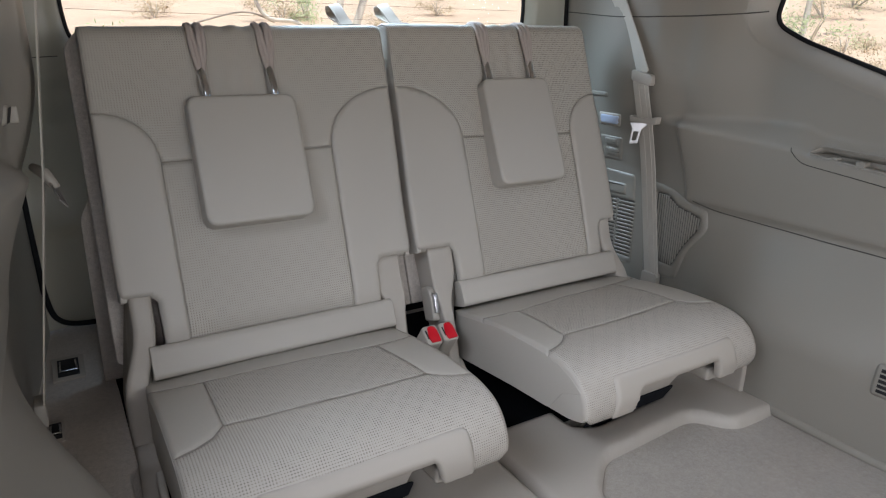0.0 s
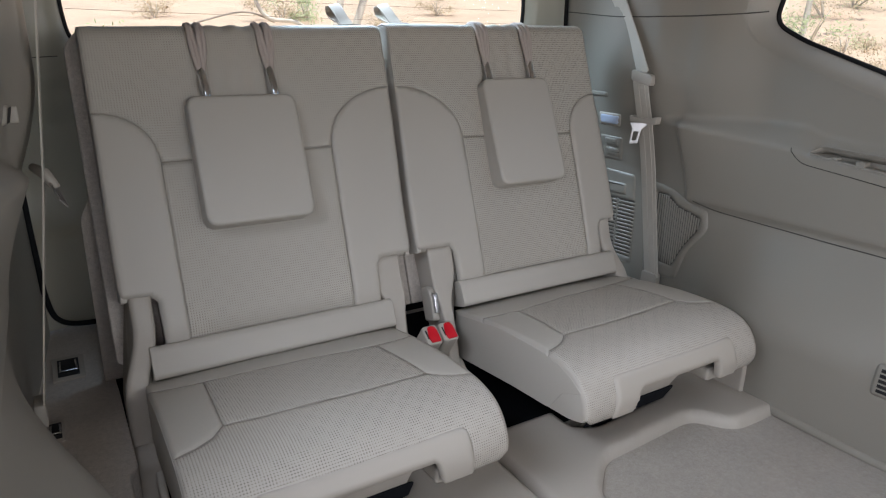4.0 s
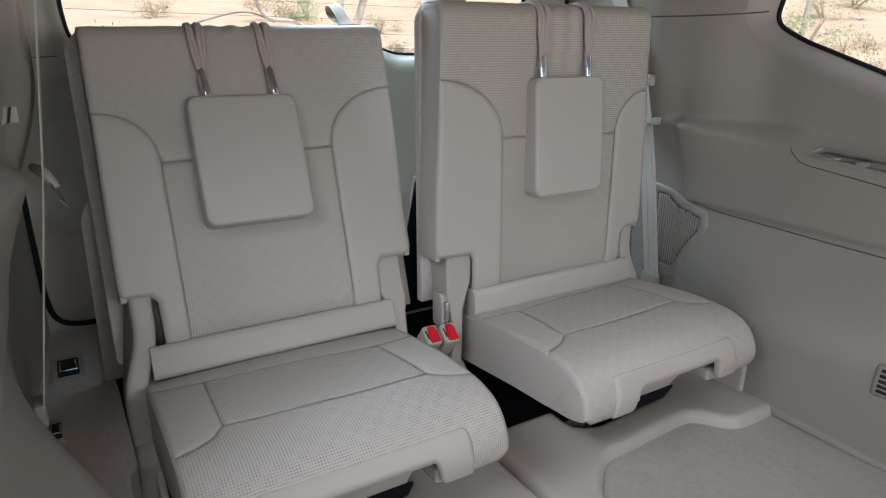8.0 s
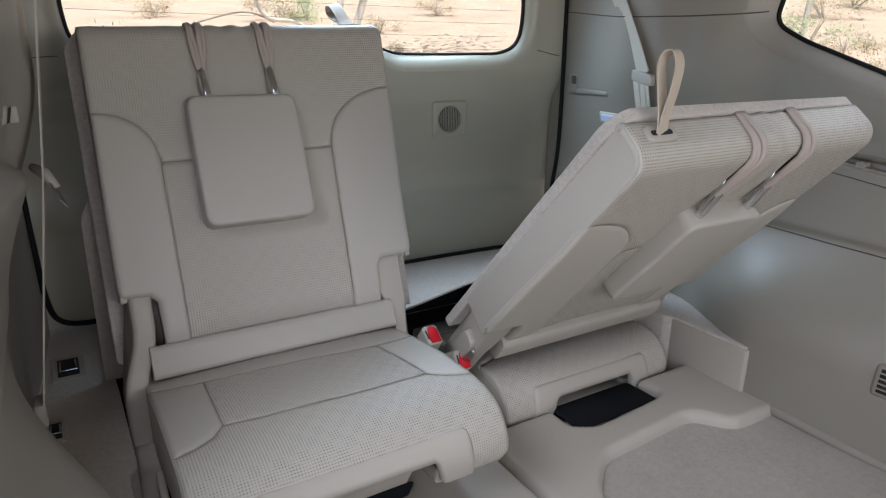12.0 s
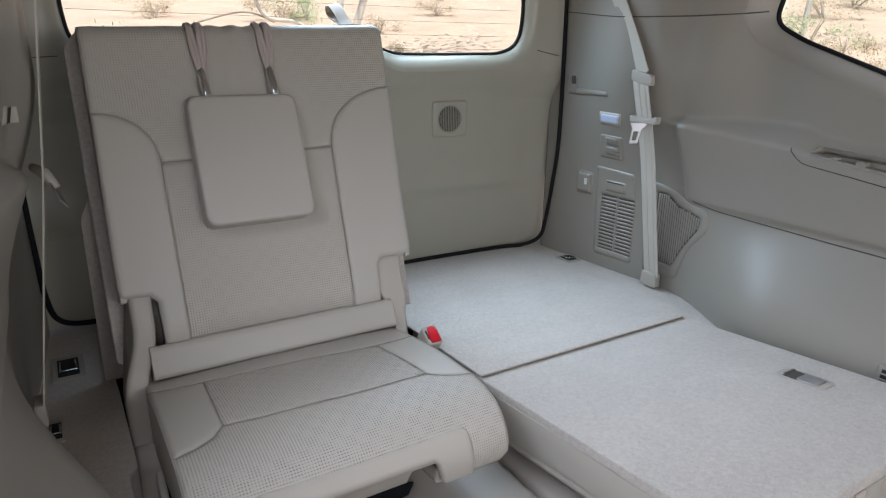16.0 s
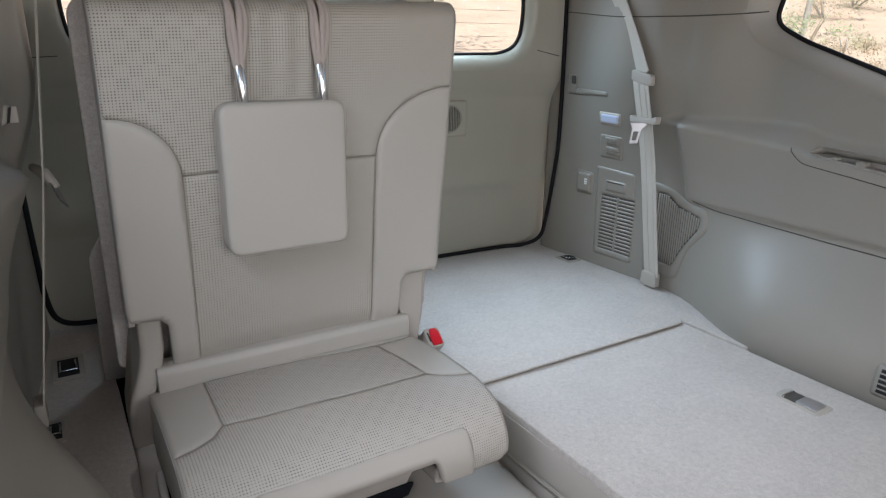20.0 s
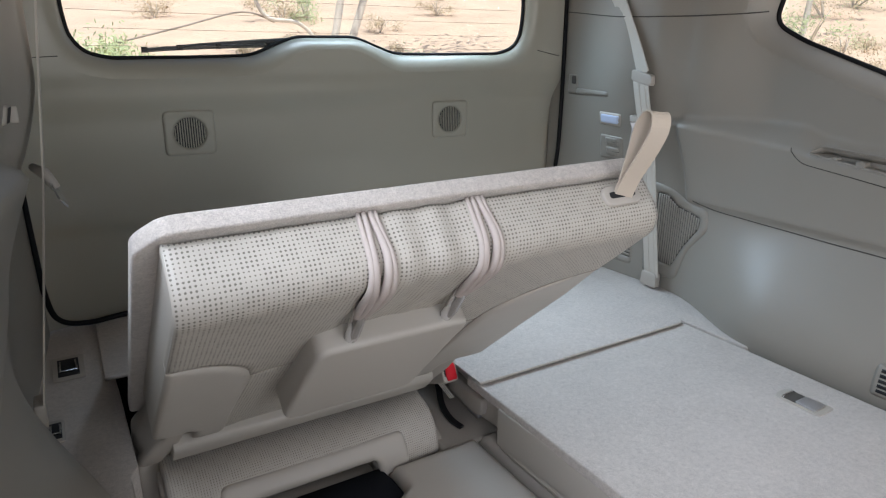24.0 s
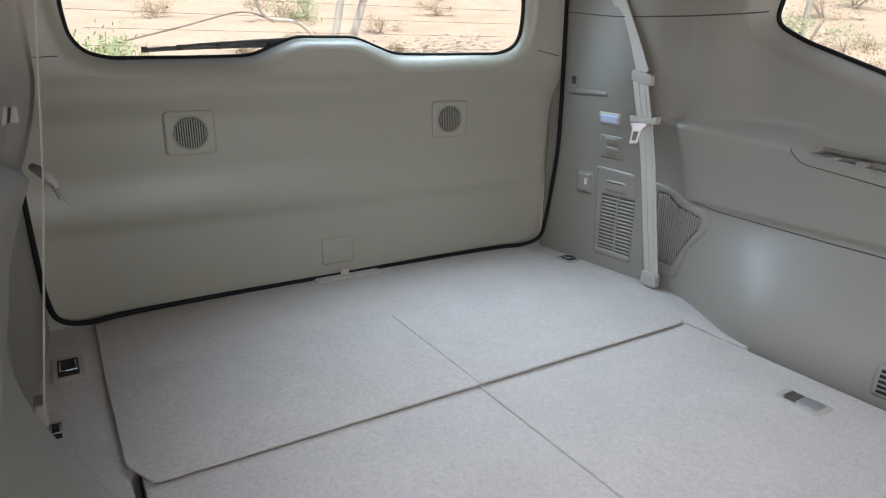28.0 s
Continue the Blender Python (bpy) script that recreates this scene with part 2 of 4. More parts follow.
def spline(pts, n=6):
    """A smooth line through the points."""
    p = [Vector(q) for q in pts]
    out = []
    for i in range(len(p) - 1):
        a, b, c, d = p[max(0, i - 1)], p[i], p[i + 1], p[min(len(p) - 1, i + 2)]
        for j in range(n):
            t = j / n
            out.append(0.5 * ((2 * b) + (c - a) * t + (2 * a - 5 * b + 4 * c - d) * t * t + (3 * b - a - 3 * c + d) * t ** 3))
    out.append(p[-1])
    return out


def ease(a, b, x):
    t = min(1.0, max(0.0, (x - a) / (b - a)))
    return t * t * (3 - 2 * t)


# ---- the outside ----
def rise(x, y):
    far = max(0.0, y - 3.5) * 0.21 + max(0.0, x - 4.0) * 0.13
    lumps = 0.25 * noise.noise((x * 0.23, y * 0.23, 0.3)) + 0.06 * noise.noise((x * 1.1, y * 1.1, 3.3))
    return -0.97 + 9.0 * (1 - math.exp(-far / 9.0)) + lumps * ease(1.8, 4.5, math.hypot(x, y))


def outside():
    rings = [0.0, 0.8, 1.6, 2.4, 3.2, 4, 5, 6, 7, 8, 9, 10, 11.5, 13, 15, 17.5, 20, 24, 29, 36, 46, 60, 90, 150, 300, 700, 1500, 3000]
    verts, faces, m = [], [], 72
    for r in rings:
        for j in range(m):
            x, y = r * math.cos(6.28319 * j / m), r * math.sin(6.28319 * j / m)
            verts.append((x, y, rise(x, y)))
    for i in range(len(rings) - 1):
        for j in range(m):
            faces.append((i * m + j, (i + 1) * m + j, (i + 1) * m + (j + 1) % m, i * m + (j + 1) % m))
    tagged(part("ground", as_mesh("ground", verts, faces), EARTH), "dry orange earth rising in a bank behind the car", "ground", kind="structure")
    rng = random.Random(4)

    def leaf_cloud(center, size, count, leaf, squash=0.7):
        v, f = [], []
        lobes = [(Vector((rng.gauss(0, 0.5), rng.gauss(0, 0.5), rng.uniform(0.1, 0.9))) * size, rng.uniform(0.25, 0.6) * size) for _ in range(9)]
        for _ in range(count):
            c, rad = rng.choice(lobes)
            d = Vector((rng.gauss(0, 1), rng.gauss(0, 1), rng.gauss(0, squash)))
            q = Vector(center) + c + d * rad * 0.5
            a = Vector((rng.gauss(0, 1), rng.gauss(0, 1), rng.gauss(0, 1))).normalized()
            b = a.orthogonal().normalized()
            k = len(v)
            for s, t in ((-1, 0), (0, -0.35), (1, 0), (0, 0.35)):
                v.append(tuple(q + a * s * leaf + b * t * leaf))
            f.append((k, k + 1, k + 2, k + 3))
        return v, f

    def bush(x, y, size, count, mat, label):
        z = rise(x, y)
        root = empty("bush", (x, y, z), label, "bush", "scrub on the bank")
        v, f = leaf_cloud((0, 0, 0), size, int(count * 2.6), 0.022 + size * 0.018)
        part("foliage", as_mesh("foliage", v, f, smooth=False), mat, root)
        for _ in range(4):
            tip = Vector((rng.gauss(0, 0.4), rng.gauss(0, 0.4), rng.uniform(0.5, 0.9))) * size
            part("stem", tube([(0, 0, -0.05), tip * 0.5 + Vector((0.03, 0, 0.05)), tip], [size * 0.03, size * 0.02, size * 0.008], 5), BARK, root)

    for x, y, s, c, dry in ((-0.10, 8.0, 0.62, 900, 0), (1.95, 8.2, 0.36, 300, 0), (3.95, 8.3, 0.52, 420, 0), (3.9, 13.0, 0.60, 420, 1), (4.5, 13.2, 0.62, 420, 0), (1.6, 14.0, 0.5, 320, 1), (5.4, 11.5, 0.35, 240, 1),
                            (7.6, 13.0, 0.5, 320, 1), (11.5, 5.6, 0.55, 420, 1), (12.6, 6.9, 0.9, 620, 0), (10.4, 4.4, 0.35, 300, 1), (16.0, 8.6, 0.9, 520, 1), (18.0, 9.0, 1.1, 520, 0), (3.4, 10.6, 0.25, 160, 1), (2.3, 10.2, 0.22, 160, 1), (0.8, 9.0, 0.20, 160, 1), (4.8, 9.6, 0.22, 160, 1)):
        bush(x, y, s, c, DRY if dry else LEAVES, "dry yellow-green scrub on the bank" if dry else "green scrub bush on the orange bank")

    def tree(x, y, lean, tall, limbs):
        z = rise(x, y)
        root = empty("tree", (x, y, z), "slender gum tree with pale bark and sparse leaves", "tree", "gum trees on the bank")
        top = Vector((lean, 0.2, tall))
        part("trunk", tube([tuple(q) for q in spline([(0, 0, -0.2), tuple(top * 0.35 + Vector((0.12, 0, 0))), tuple(top * 0.7), tuple(top)], 5)], [0.068 - 0.003 * i for i in range(16)], 8), BARK, root)
        for i in range(limbs):
            a = top * rng.uniform(0.2, 0.8)
            d = Vector((rng.uniform(-1.6, 1.2), rng.uniform(-0.5, 0.5), rng.uniform(0.5, 1.3)))
            part("limb", tube([tuple(q) for q in spline([tuple(a), tuple(a + d * 0.5 + Vector((0, 0, -0.1))), tuple(a + d)], 4)], [0.05 - 0.0045 * j for j in range(9)], 6), BARK, root)
        v, f = leaf_cloud(tuple(top * 0.8), tall * 0.42, 900, 0.09)
        part("crown", as_mesh("crown", v, f, smooth=False), LEAVES, root)

    tree(2.80, 8.0, 0.8, 4.6, 4)
    tree(2.95, 8.1, 1.7, 4.8, 4)
    tree(13.2, 7.4, 0.4, 4.6, 4)
    fallen = empty("fallen_branch", (2.7, 8.0, rise(2.7, 8.0)), "bleached fallen branch lying on the bank", "branch")
    part("bough", tube([tuple(q) for q in spline([(0.25, 0, 0.30), (0.02, 0, 0.74), (-0.22, 0, 0.95), (-0.58, 0, 0.99), (-0.74, 0, 1.15), (-0.85, 0, 1.5)], 5)], 0.026, 6), BARK, fallen)
    part("twig", tube([tuple(q) for q in spline([(-0.5, 0.1, 0.95), (-0.95, 0.0, 1.06), (-1.7, 0.1, 0.86), (-2.6, 0.1, 0.62)], 5)], 0.012, 5), DEADWOOD, fallen)


outside()

# ---- the cabin ----
WX = 0.700                      # inner face of the side trim
HINGE_Y, HINGE_Z = 0.1854, -0.0514   # the axis on which a backrest folds
FLAP_Y = 0.360                  # the axis of the rear floor flaps


def wall_x(y, z):
    x = WX - 0.085 * max(0.0, y - 0.18)
    x -= 0.082 * ease(0.24, 0.56, z) * ease(0.56, 0.30, y) * (0.2 + 0.8 * ease(-0.04, 0.14, y))
    run = min(1.0, max(0.0, (0.15 - y) / 0.256))
    low = 0.429 - 0.027 * run - 0.09 * max(0.0, -0.106 - y)
    high = 0.440 - 0.018 * ease(-0.10, -0.16, y) - 0.08 * max(0.0, -0.16 - y)
    x += 0.030 * min(1.0, max(0.0, (z - low) / (high - low))) * ease(0.225, 0.135, y) + 0.006 * ease(0.135, 0.225, y)
    panel = ease(0.166, 0.148, y + 0.10 * max(0.0, 0.40 - z)) * ease(0.235, 0.252, z) * ease(high + 0.012, high - 0.004, z)
    x -= 0.012 * panel
    swell = ease(0.17, -0.15, y) - 0.12 * ease(-0.16, -0.5, y)
    x -= 0.112 * swell * ease(0.245, 0.02, z) ** 0.8
    return x


POCKET = smooth_loop([(-0.139, 0.401), (-0.157, 0.416), (-0.457, 0.399), (-0.465, 0.371), (-0.275, 0.385)], 0.006, 3)
SIDE_WINDOW = smooth_loop([(-0.030, 0.870), (0.014, 0.650), (-0.040, 0.618), (-0.254, 0.544), (-0.617, 0.458), (-0.800, 0.464), (-0.800, 0.870)], [0.05, 0.03, 0.05, 0.05, 0.05, 0.05, 0.05])


def grown(loop, by):
    """The outline moved outward by that much."""
    out = []
    for i, c in enumerate(loop):
        d = Vector(loop[(i + 1) % len(loop)]) - Vector(loop[i - 1])
        q = Vector((d.y, -d.x)).normalized() * by
        out.append((c[0] + q.x, c[1] + q.y))
    return out


WINDOW_EDGE = grown(SIDE_WINDOW, -0.034)


def side_wall(m):
    name = "wall_left" if m < 0 else "wall_right"
    outline = [(-2.6, -0.20), (0.636, -0.20), (0.636, 1.03), (-2.6, 1.03)]
    holes = [WINDOW_EDGE, POCKET]
    if m < 0:
        holes.append([(-2.05, -0.12), (-0.93, -0.12), (-0.93, 0.97), (-2.05, 0.97)])
    me = sheet(name, outline, lambda u, v, h: (wall_x(u, v) - h, u, v), 0.0072 if m > 0 else 0.0120, holes, mirror=m)
    wall = tagged(part(name, me, TRIM), "beige grained plastic side trim with an arm ledge over the wheel arch", "wall", kind="structure")
    solid = wall.modifiers.new("thickness", "SOLIDIFY")
    solid.thickness, solid.offset = 0.02, 1.0
    # window seal and sloping reveal
    ring = [(wall_x(y, z) + 0.040, y, z) for y, z in SIDE_WINDOW]
    win = empty("window_" + ("left" if m < 0 else "right"), (m * 0.72, -0.4, 0.7), "rear side window in a black rubber seal", "window", kind="structure")
    base = Matrix.Translation((-m * 0.72, 0.4, -0.7))
    verts, faces, n, rows = [], [], len(SIDE_WINDOW), 5
    for (y0, z0), (y1, z1) in zip(WINDOW_EDGE, SIDE_WINDOW):
        for k in range(rows + 1):
            t = k / rows
            y, z = y0 + (y1 - y0) * t, z0 + (z1 - z0) * t
            verts.append((wall_x(y, z) + 0.040 * t ** 1.4, y, z))
    for i in range(n):
        for k in range(rows):
            a, b = i * (rows + 1) + k, ((i + 1) % n) * (rows + 1) + k
            faces.append((a, b, b + 1, a + 1))
    part("reveal", as_mesh("reveal", verts, faces, m), TRIM, win, "rounded trim edge below the glass", base)
    part("seal", tube(ring, 0.0055, 8, m, True), RUBBER, win, place=base)
    part("pane", sheet("pane", SIDE_WINDOW, lambda u, v, h: (wall_x(-0.2, v) + 0.046, u, v), 0.06, mirror=m), GLASS, win, place=base)
    return wall


side_wall(1)
side_wall(-1)


def cabin_shell():
    roof = sheet("ceiling", [(-0.76, -2.6), (0.76, -2.6), (0.76, 0.70), (-0.76, 0.70)], lambda u, v, h: (u, v, 1.0 + 0.03 * (1 - (u / 0.76) ** 2)), 0.08)
    tagged(part("ceiling", roof, HEADLINER), "pale fabric headliner", "ceiling", kind="structure")
    bulk = sheet("wall_front", [(-0.78, -0.45), (0.78, -0.45), (0.78, 1.05), (-0.78, 1.05)], lambda u, v, h: (u, -2.60, v), 0.05, [smooth_loop([(-0.64, 0.46), (0.64, 0.46), (0.60, 0.96), (-0.60, 0.96)], 0.08)])
    tagged(part("wall_front", bulk, TRIM), "plain beige trim closing the cabin in front", "wall", kind="structure")


cabin_shell()


# ---- tailgate ----
def gate_y(x, z):
    y = 0.667 + 0.018 * ease(0.30, 0.62, z) - 0.13 * x * x * ease(0.25, 0.6, z)
    y -= 0.028 * ease(0.430, 0.490, z - 0.018 * ease(0.0, 0.25, x)) * (0.75 + 0.25 * ease(0.50, 0.53, z))
    y -= 0.011 * ease(0.185, 0.222, z + 0.008 * x) * ease(0.33, 0.235, z)
    y -= 0.012 * ease(0.60, 0.70, abs(x))
    return y


def half_loop(pts):
    """The outline from its right half, mirrored to the left."""
    loop = [(x, z) for x, z in pts] + [(-x, z) for x, z in reversed(pts)]
    return [(x, z + 0.004 + 0.013 * x) for x, z in loop]


GATE_EDGE = half_loop([(0.055, 0.578), (0.085, 0.568), (0.145, 0.535), (0.18, 0.522), (0.30, 0.521), (0.49, 0.523), (0.552, 0.541), (0.580, 0.590), (0.592, 0.65), (0.588, 0.80), (0.575, 1.0)])
GATE_SEAL = half_loop([(0.070, 0.604), (0.098, 0.597), (0.160, 0.572), (0.190, 0.563), (0.30, 0.561), (0.485, 0.562), (0.528, 0.576), (0.550, 0.606), (0.557, 0.66), (0.554, 0.80), (0.545, 0.985)])


def glass_y(x):
    return 0.705 - 0.20 * x * x


def tailgate():
    gate = empty("tailgate", (0, 0.68, 0), "closed tailgate with beige plastic lining and a wide rear window", "tailgate")
    base = Matrix.Translation((0, -0.68, 0))
    outline = [(-0.70, -0.03), (0.70, -0.03), (0.70, 1.02), (-0.70, 1.02)]
    # lining, reveal and bezels wear the trim copy that has extra brightness painted in
    lining = part("lining", sheet("lining", outline, lambda u, v, h: (u, gate_y(u, v) - h, v), 0.0100, [smooth_loop(GATE_EDGE, 0.05, 4)]), LIGHTENED_TRIM, gate, place=base)
    # sloping reveal from the lining back to the glass
    rows = 6
    edge, seal = smooth_loop(GATE_EDGE, 0.05, 4), smooth_loop(GATE_SEAL, 0.05, 4)
    verts, faces, n = [], [], len(edge)
    for (x0, z0), (x1, z1) in zip(edge, seal):
        for k in range(rows + 1):
            t = k / rows
            over = math.sin(t * 1.5708)
            verts.append((x0 + (x1 - x0) * over, gate_y(x0, z0) + (glass_y(x1) + 0.004 - gate_y(x0, z0)) * (1 - math.cos(t * 1.5708)), z0 + (z1 - z0) * over))
    for i in range(n):
        for k in range(rows):
            a, b = i * (rows + 1) + k, ((i + 1) % n) * (rows + 1) + k
            faces.append((a, b, b + 1, a + 1))
    part("reveal", as_mesh("reveal", verts, faces), LIGHTENED_TRIM, gate, place=base)
    part("pane", sheet("pane", seal, lambda u, v, h: (u, glass_y(u) + 0.010, v), 0.03), GLASS, gate, place=base)
    part("window_seal", tube([(x, glass_y(x) - 0.001, z) for x, z in seal], 0.006, 8, 1, True), RUBBER, gate, place=base)
    for k in range(11):
        z = 0.585 + k * 0.034
        w = 0.545 if z > 0.62 else 0.52
        for sgn in ((1,) if z > 0.615 else (1, -1)):
            lo, hi = (-w, w) if z > 0.615 else ((0.17, w) if sgn > 0 else (-w, -0.17))
            part("heater_line", tube([(lo + (hi - lo) * i / 10, glass_y(lo + (hi - lo) * i / 10) + 0.007, z) for i in range(11)], 0.0005, 4), HEATER, gate, place=base)
    for sgn in (-1, 1):
        cx, cz = sgn * 0.339, 0.402
        to = lambda u, v, h: (cx + u, gate_y(cx + u, cz + v) - h, cz + v)
        sq = smooth_loop([(-0.055, -0.049), (0.055, -0.049), (0.055, 0.049), (-0.055, 0.049)], 0.013)
        circle = [(0.034 * math.cos(6.2832 * i / 28), 0.034 * math.sin(6.2832 * i / 28)) for i in range(28)]
        plate = part("speaker_bezel", sheet("speaker_bezel", sq, to, 0.004, [circle], height=lambda u, v: 0.0045, r=0.003, depth=0.005), LIGHTENED_TRIM, gate, place=base)
        part("speaker_well", sheet("speaker_well", circle, lambda u, v, h: to(u, v, 0.0016), 0.01), BLACK, plate)
        for i in range(-6, 7):
            u = i * 0.0052
            q = math.sqrt(max(0, 0.0335 ** 2 - u * u))
            part("grille_slat", block(cx + u - 0.0010, cx + u + 0.0010, gate_y(cx + u, cz) - 0.0042, gate_y(cx + u, cz) - 0.0020, cz - q, cz + q, 0), LIGHTENED_TRIM, plate)
    cover = smooth_loop([(-0.045, 0.040), (0.045, 0.040), (0.045, 0.112), (-0.045, 0.112)], 0.008)
    part("service_cover", sheet("service_cover", cover, lambda u, v, h: (u, gate_y(u, v) - h, v), 0.006, height=lambda u, v: 0.0022, r=0.002, depth=0.004), LIGHTENED_TRIM, gate, place=base)
    # the upper side pieces of the lining meet the lower one in a fine joint
    for x0, x1, z0, z1 in ((-0.664, -0.572, 0.560, 0.566), (0.590, 0.655, 0.585, 0.570)):
        part("lining_joint", tube([(x0 + (x1 - x0) * i / 6, gate_y(x0 + (x1 - x0) * i / 6, z0 + (z1 - z0) * i / 6) - 0.0004, z0 + (z1 - z0) * i / 6) for i in range(7)], 0.0009, 5), DARK_SLOT, gate, place=base)
    # wiper on the outside of the glass
    wiper = part("wiper_arm", tube([(-0.085, 0.742, 0.598), (-0.16, 0.740, 0.595), (-0.24, 0.734, 0.591), (-0.330, 0.728, 0.585)], [0.009, 0.007, 0.005, 0.003], 6), WIPER, gate, "black wiper arm", base)
    blade = spline([(-0.405, 0.720, 0.576), (-0.35, 0.722, 0.580), (-0.27, 0.724, 0.584), (-0.18, 0.726, 0.587), (-0.10, 0.728, 0.589)], 4)
    part("wiper_blade", tube([tuple(q) for q in blade], 0.0050, 6), WIPER, wiper, "black rubber blade")
    for k in (0.06, 0.34, 0.62, 0.9):
        q = blade[int(k * (len(blade) - 1))]
        part("blade_clip", block(q.x - 0.006, q.x + 0.006, q.y - 0.006, q.y + 0.006, q.z - 0.005, q.z + 0.007, 0.001), BLACK, wiper)
    # body seal round the opening
    loop = [(0.664, 0.600, 1.0), (0.667, 0.588, 0.62), (0.668, 0.586, 0.34), (0.666, 0.600, 0.20), (0.662, 0.615, 0.090), (0.645, 0.618, 0.035), (0.592, 0.630, 0.014), (0.50, 0.652, 0.011), (0.25, 0.662, 0.010), (0, 0.664, 0.008)]
    loop = [tuple(q) for q in spline(loop, 6)]
    part("body_seal", tube(loop + [(-x, y, z) for x, y, z in reversed(loop[:-1])], 0.0058, 8), RUBBER, gate, place=base)
    return gate


tailgate()


# ---- floor ----
def floors():
    # sunken carpet ahead of the seats
    tagged(part("floor", sheet("floor", [(-0.70, -2.6), (0.70, -2.6), (0.70, -0.02), (-0.70, -0.02)], lambda u, v, h: (u, v, -0.127 + 0.004 * noise.noise((u * 4, v * 4, 0))), 0.03), FLOOR_CARPET), "worn beige carpet of the sunken floor", "floor", kind="structure")
    # added slab that blocks daylight leaking up through gaps in the floor
    tagged(part("underbody", block(-0.74, 0.74, -2.6, 0.70, -0.30, -0.25, 0), BLACK_MAT), "dark underbody slab added to keep daylight out of the floor gaps", "floor", kind="structure")
    tagged(part("well", block(-0.62, 0.62, -0.05, 0.40, -0.24, -0.20, 0), BLACK_MAT), "dark well under the folding seats", "floor", kind="structure")
    tagged(part("well_wall", block(-0.62, 0.62, 0.40, 0.42, -0.24, -0.012, 0), BLACK_MAT), "dark rear wall of the seat well", "wall", kind="structure")
    # raised moulded tray under the seat fronts
    for m in (1, -1):
        tray_poly = smooth_loop([(0.004, 0.005), (0.70, 0.005), (0.70, -0.222), (0.475, -0.215), (0.425, -0.143), (0.172, -0.160), (0.090, -0.232), (0.070, -0.60), (0.004, -0.60)], [0, 0, 0.01, 0.03, 0.03, 0.03, 0.03, 0.02, 0])
        slot = smooth_loop([(0.182, 0.02), (0.428, 0.02), (0.430, -0.055), (0.405, -0.066), (0.225, -0.080), (0.182, -0.055)], [0, 0, 0.012, 0.012, 0.012, 0.012])
        slot = [(u, min(v, 0.0045)) for u, v in slot]
        tagged(part("seat_tray_" + ("right" if m > 0 else "left"), sheet("seat_tray", tray_poly, lambda u, v, h: (u, v, -0.104 + h), 0.0065, [slot], r=0.016, depth=0.03, mirror=m), SEAT_PLASTIC), "moulded beige plastic tray under the seat front", "floor", kind="structure")
        tagged(part("tray_slot_" + ("right" if m > 0 else "left"), block(0.176, 0.436, -0.086, 0.004, -0.135, -0.128, 0, m), BLACK_MAT), "black-lined slot in the seat tray", "floor", kind="structure")
        # side ledge level with the folded floor
        ledge = smooth_loop([(0.568, 0.69), (0.568, 0.345), (0.567, 0.33), (0.567, 0.065), (0.580, 0.045), (0.583, -0.142), (0.70, -0.142), (0.72, 0.69)], [0, 0.006, 0.006, 0.006, 0.006, 0.004, 0, 0])
        tagged(part("side_ledge_" + ("right" if m > 0 else "left"), prism(ledge, lambda u, v, t: (u, v, t), -0.20, -0.002, 0.008, 3, m), CARPET), "carpeted side ledge beside the folding floor", "floor", kind="structure")
        tagged(part("ledge_end_" + ("right" if m > 0 else "left"), prism(smooth_loop([(0.5785, 0.060), (0.5785, -0.147), (0.70, -0.147), (0.70, 0.060)], [0.004, 0.006, 0, 0], 3), lambda u, v, t: (u, v, t), -0.20, -0.008, 0.005, 2, m), SEAT_PLASTIC), "beige plastic end cover of the side ledge", "trim", kind="structure")
    for m in (1, -1):
        foot = [(wall_x(-0.17 - 0.07 * i, -0.11) + 0.004, -0.17 - 0.07 * i, -0.1245 + 0.010 * ease(4, 0, i)) for i in range(16)]
        tagged(part("foot_trim_" + ("right" if m > 0 else "left"), tube(foot, [0.011] * 16, 12, m), TRIM), "rounded beige trim along the foot of the side panel", "trim", kind="structure")
    tagged(part("spine", block(-0.072, 0.072, 0.004, 0.34, -0.20, -0.112, 0.008), SEAT_PLASTIC), "beige plastic spine between the seat wells", "floor", kind="structure")
    tagged(part("rear_floor", prism([(-0.586, FLAP_Y + 0.001), (0.586, FLAP_Y + 0.001), (0.592, 0.668), (-0.580, 0.668)], lambda u, v, t: (u, v, t), -0.0015, 0.006, 0.002), CARPET), "beige carpeted load floor before the tailgate", "floor", kind="structure")
    tagged(part("carpet_lip", block(-0.070, 0.110, 0.632, 0.670, 0.000, 0.0105, 0.004, 1, 3), CARPET), "rucked edge of the carpet lying over the door seal", "floor", kind="structure")
    tagged(part("floor_tab", tube([(0.012, 0.640, 0.006), (0.012, 0.652, 0.010), (0.014, 0.660, 0.022)], 0, flat=(0.011, 0.0015, (1, 0, 0))), STRAP), "small beige webbing pull tab on the load floor", "pull tab")


floors()


# ---- folding seats ----
LEAN = radians(19)
UP = Vector((0, math.sin(LEAN), math.cos(LEAN)))       # along the upright backrest
OUT = Vector((0, -math.cos(LEAN), math.sin(LEAN)))     # out of its front
BASE = Vector((0.305, 0.18, -0.105))                   # foot of a seat
TOP_S, BEND = 0.680, 0.030
TALL = {1: 0.014, -1: 0.010}                           # how far the stuffed top stands up


def ns(x, n, s):
    q = OUT * n + UP * s
    return (x, q.y, q.z)


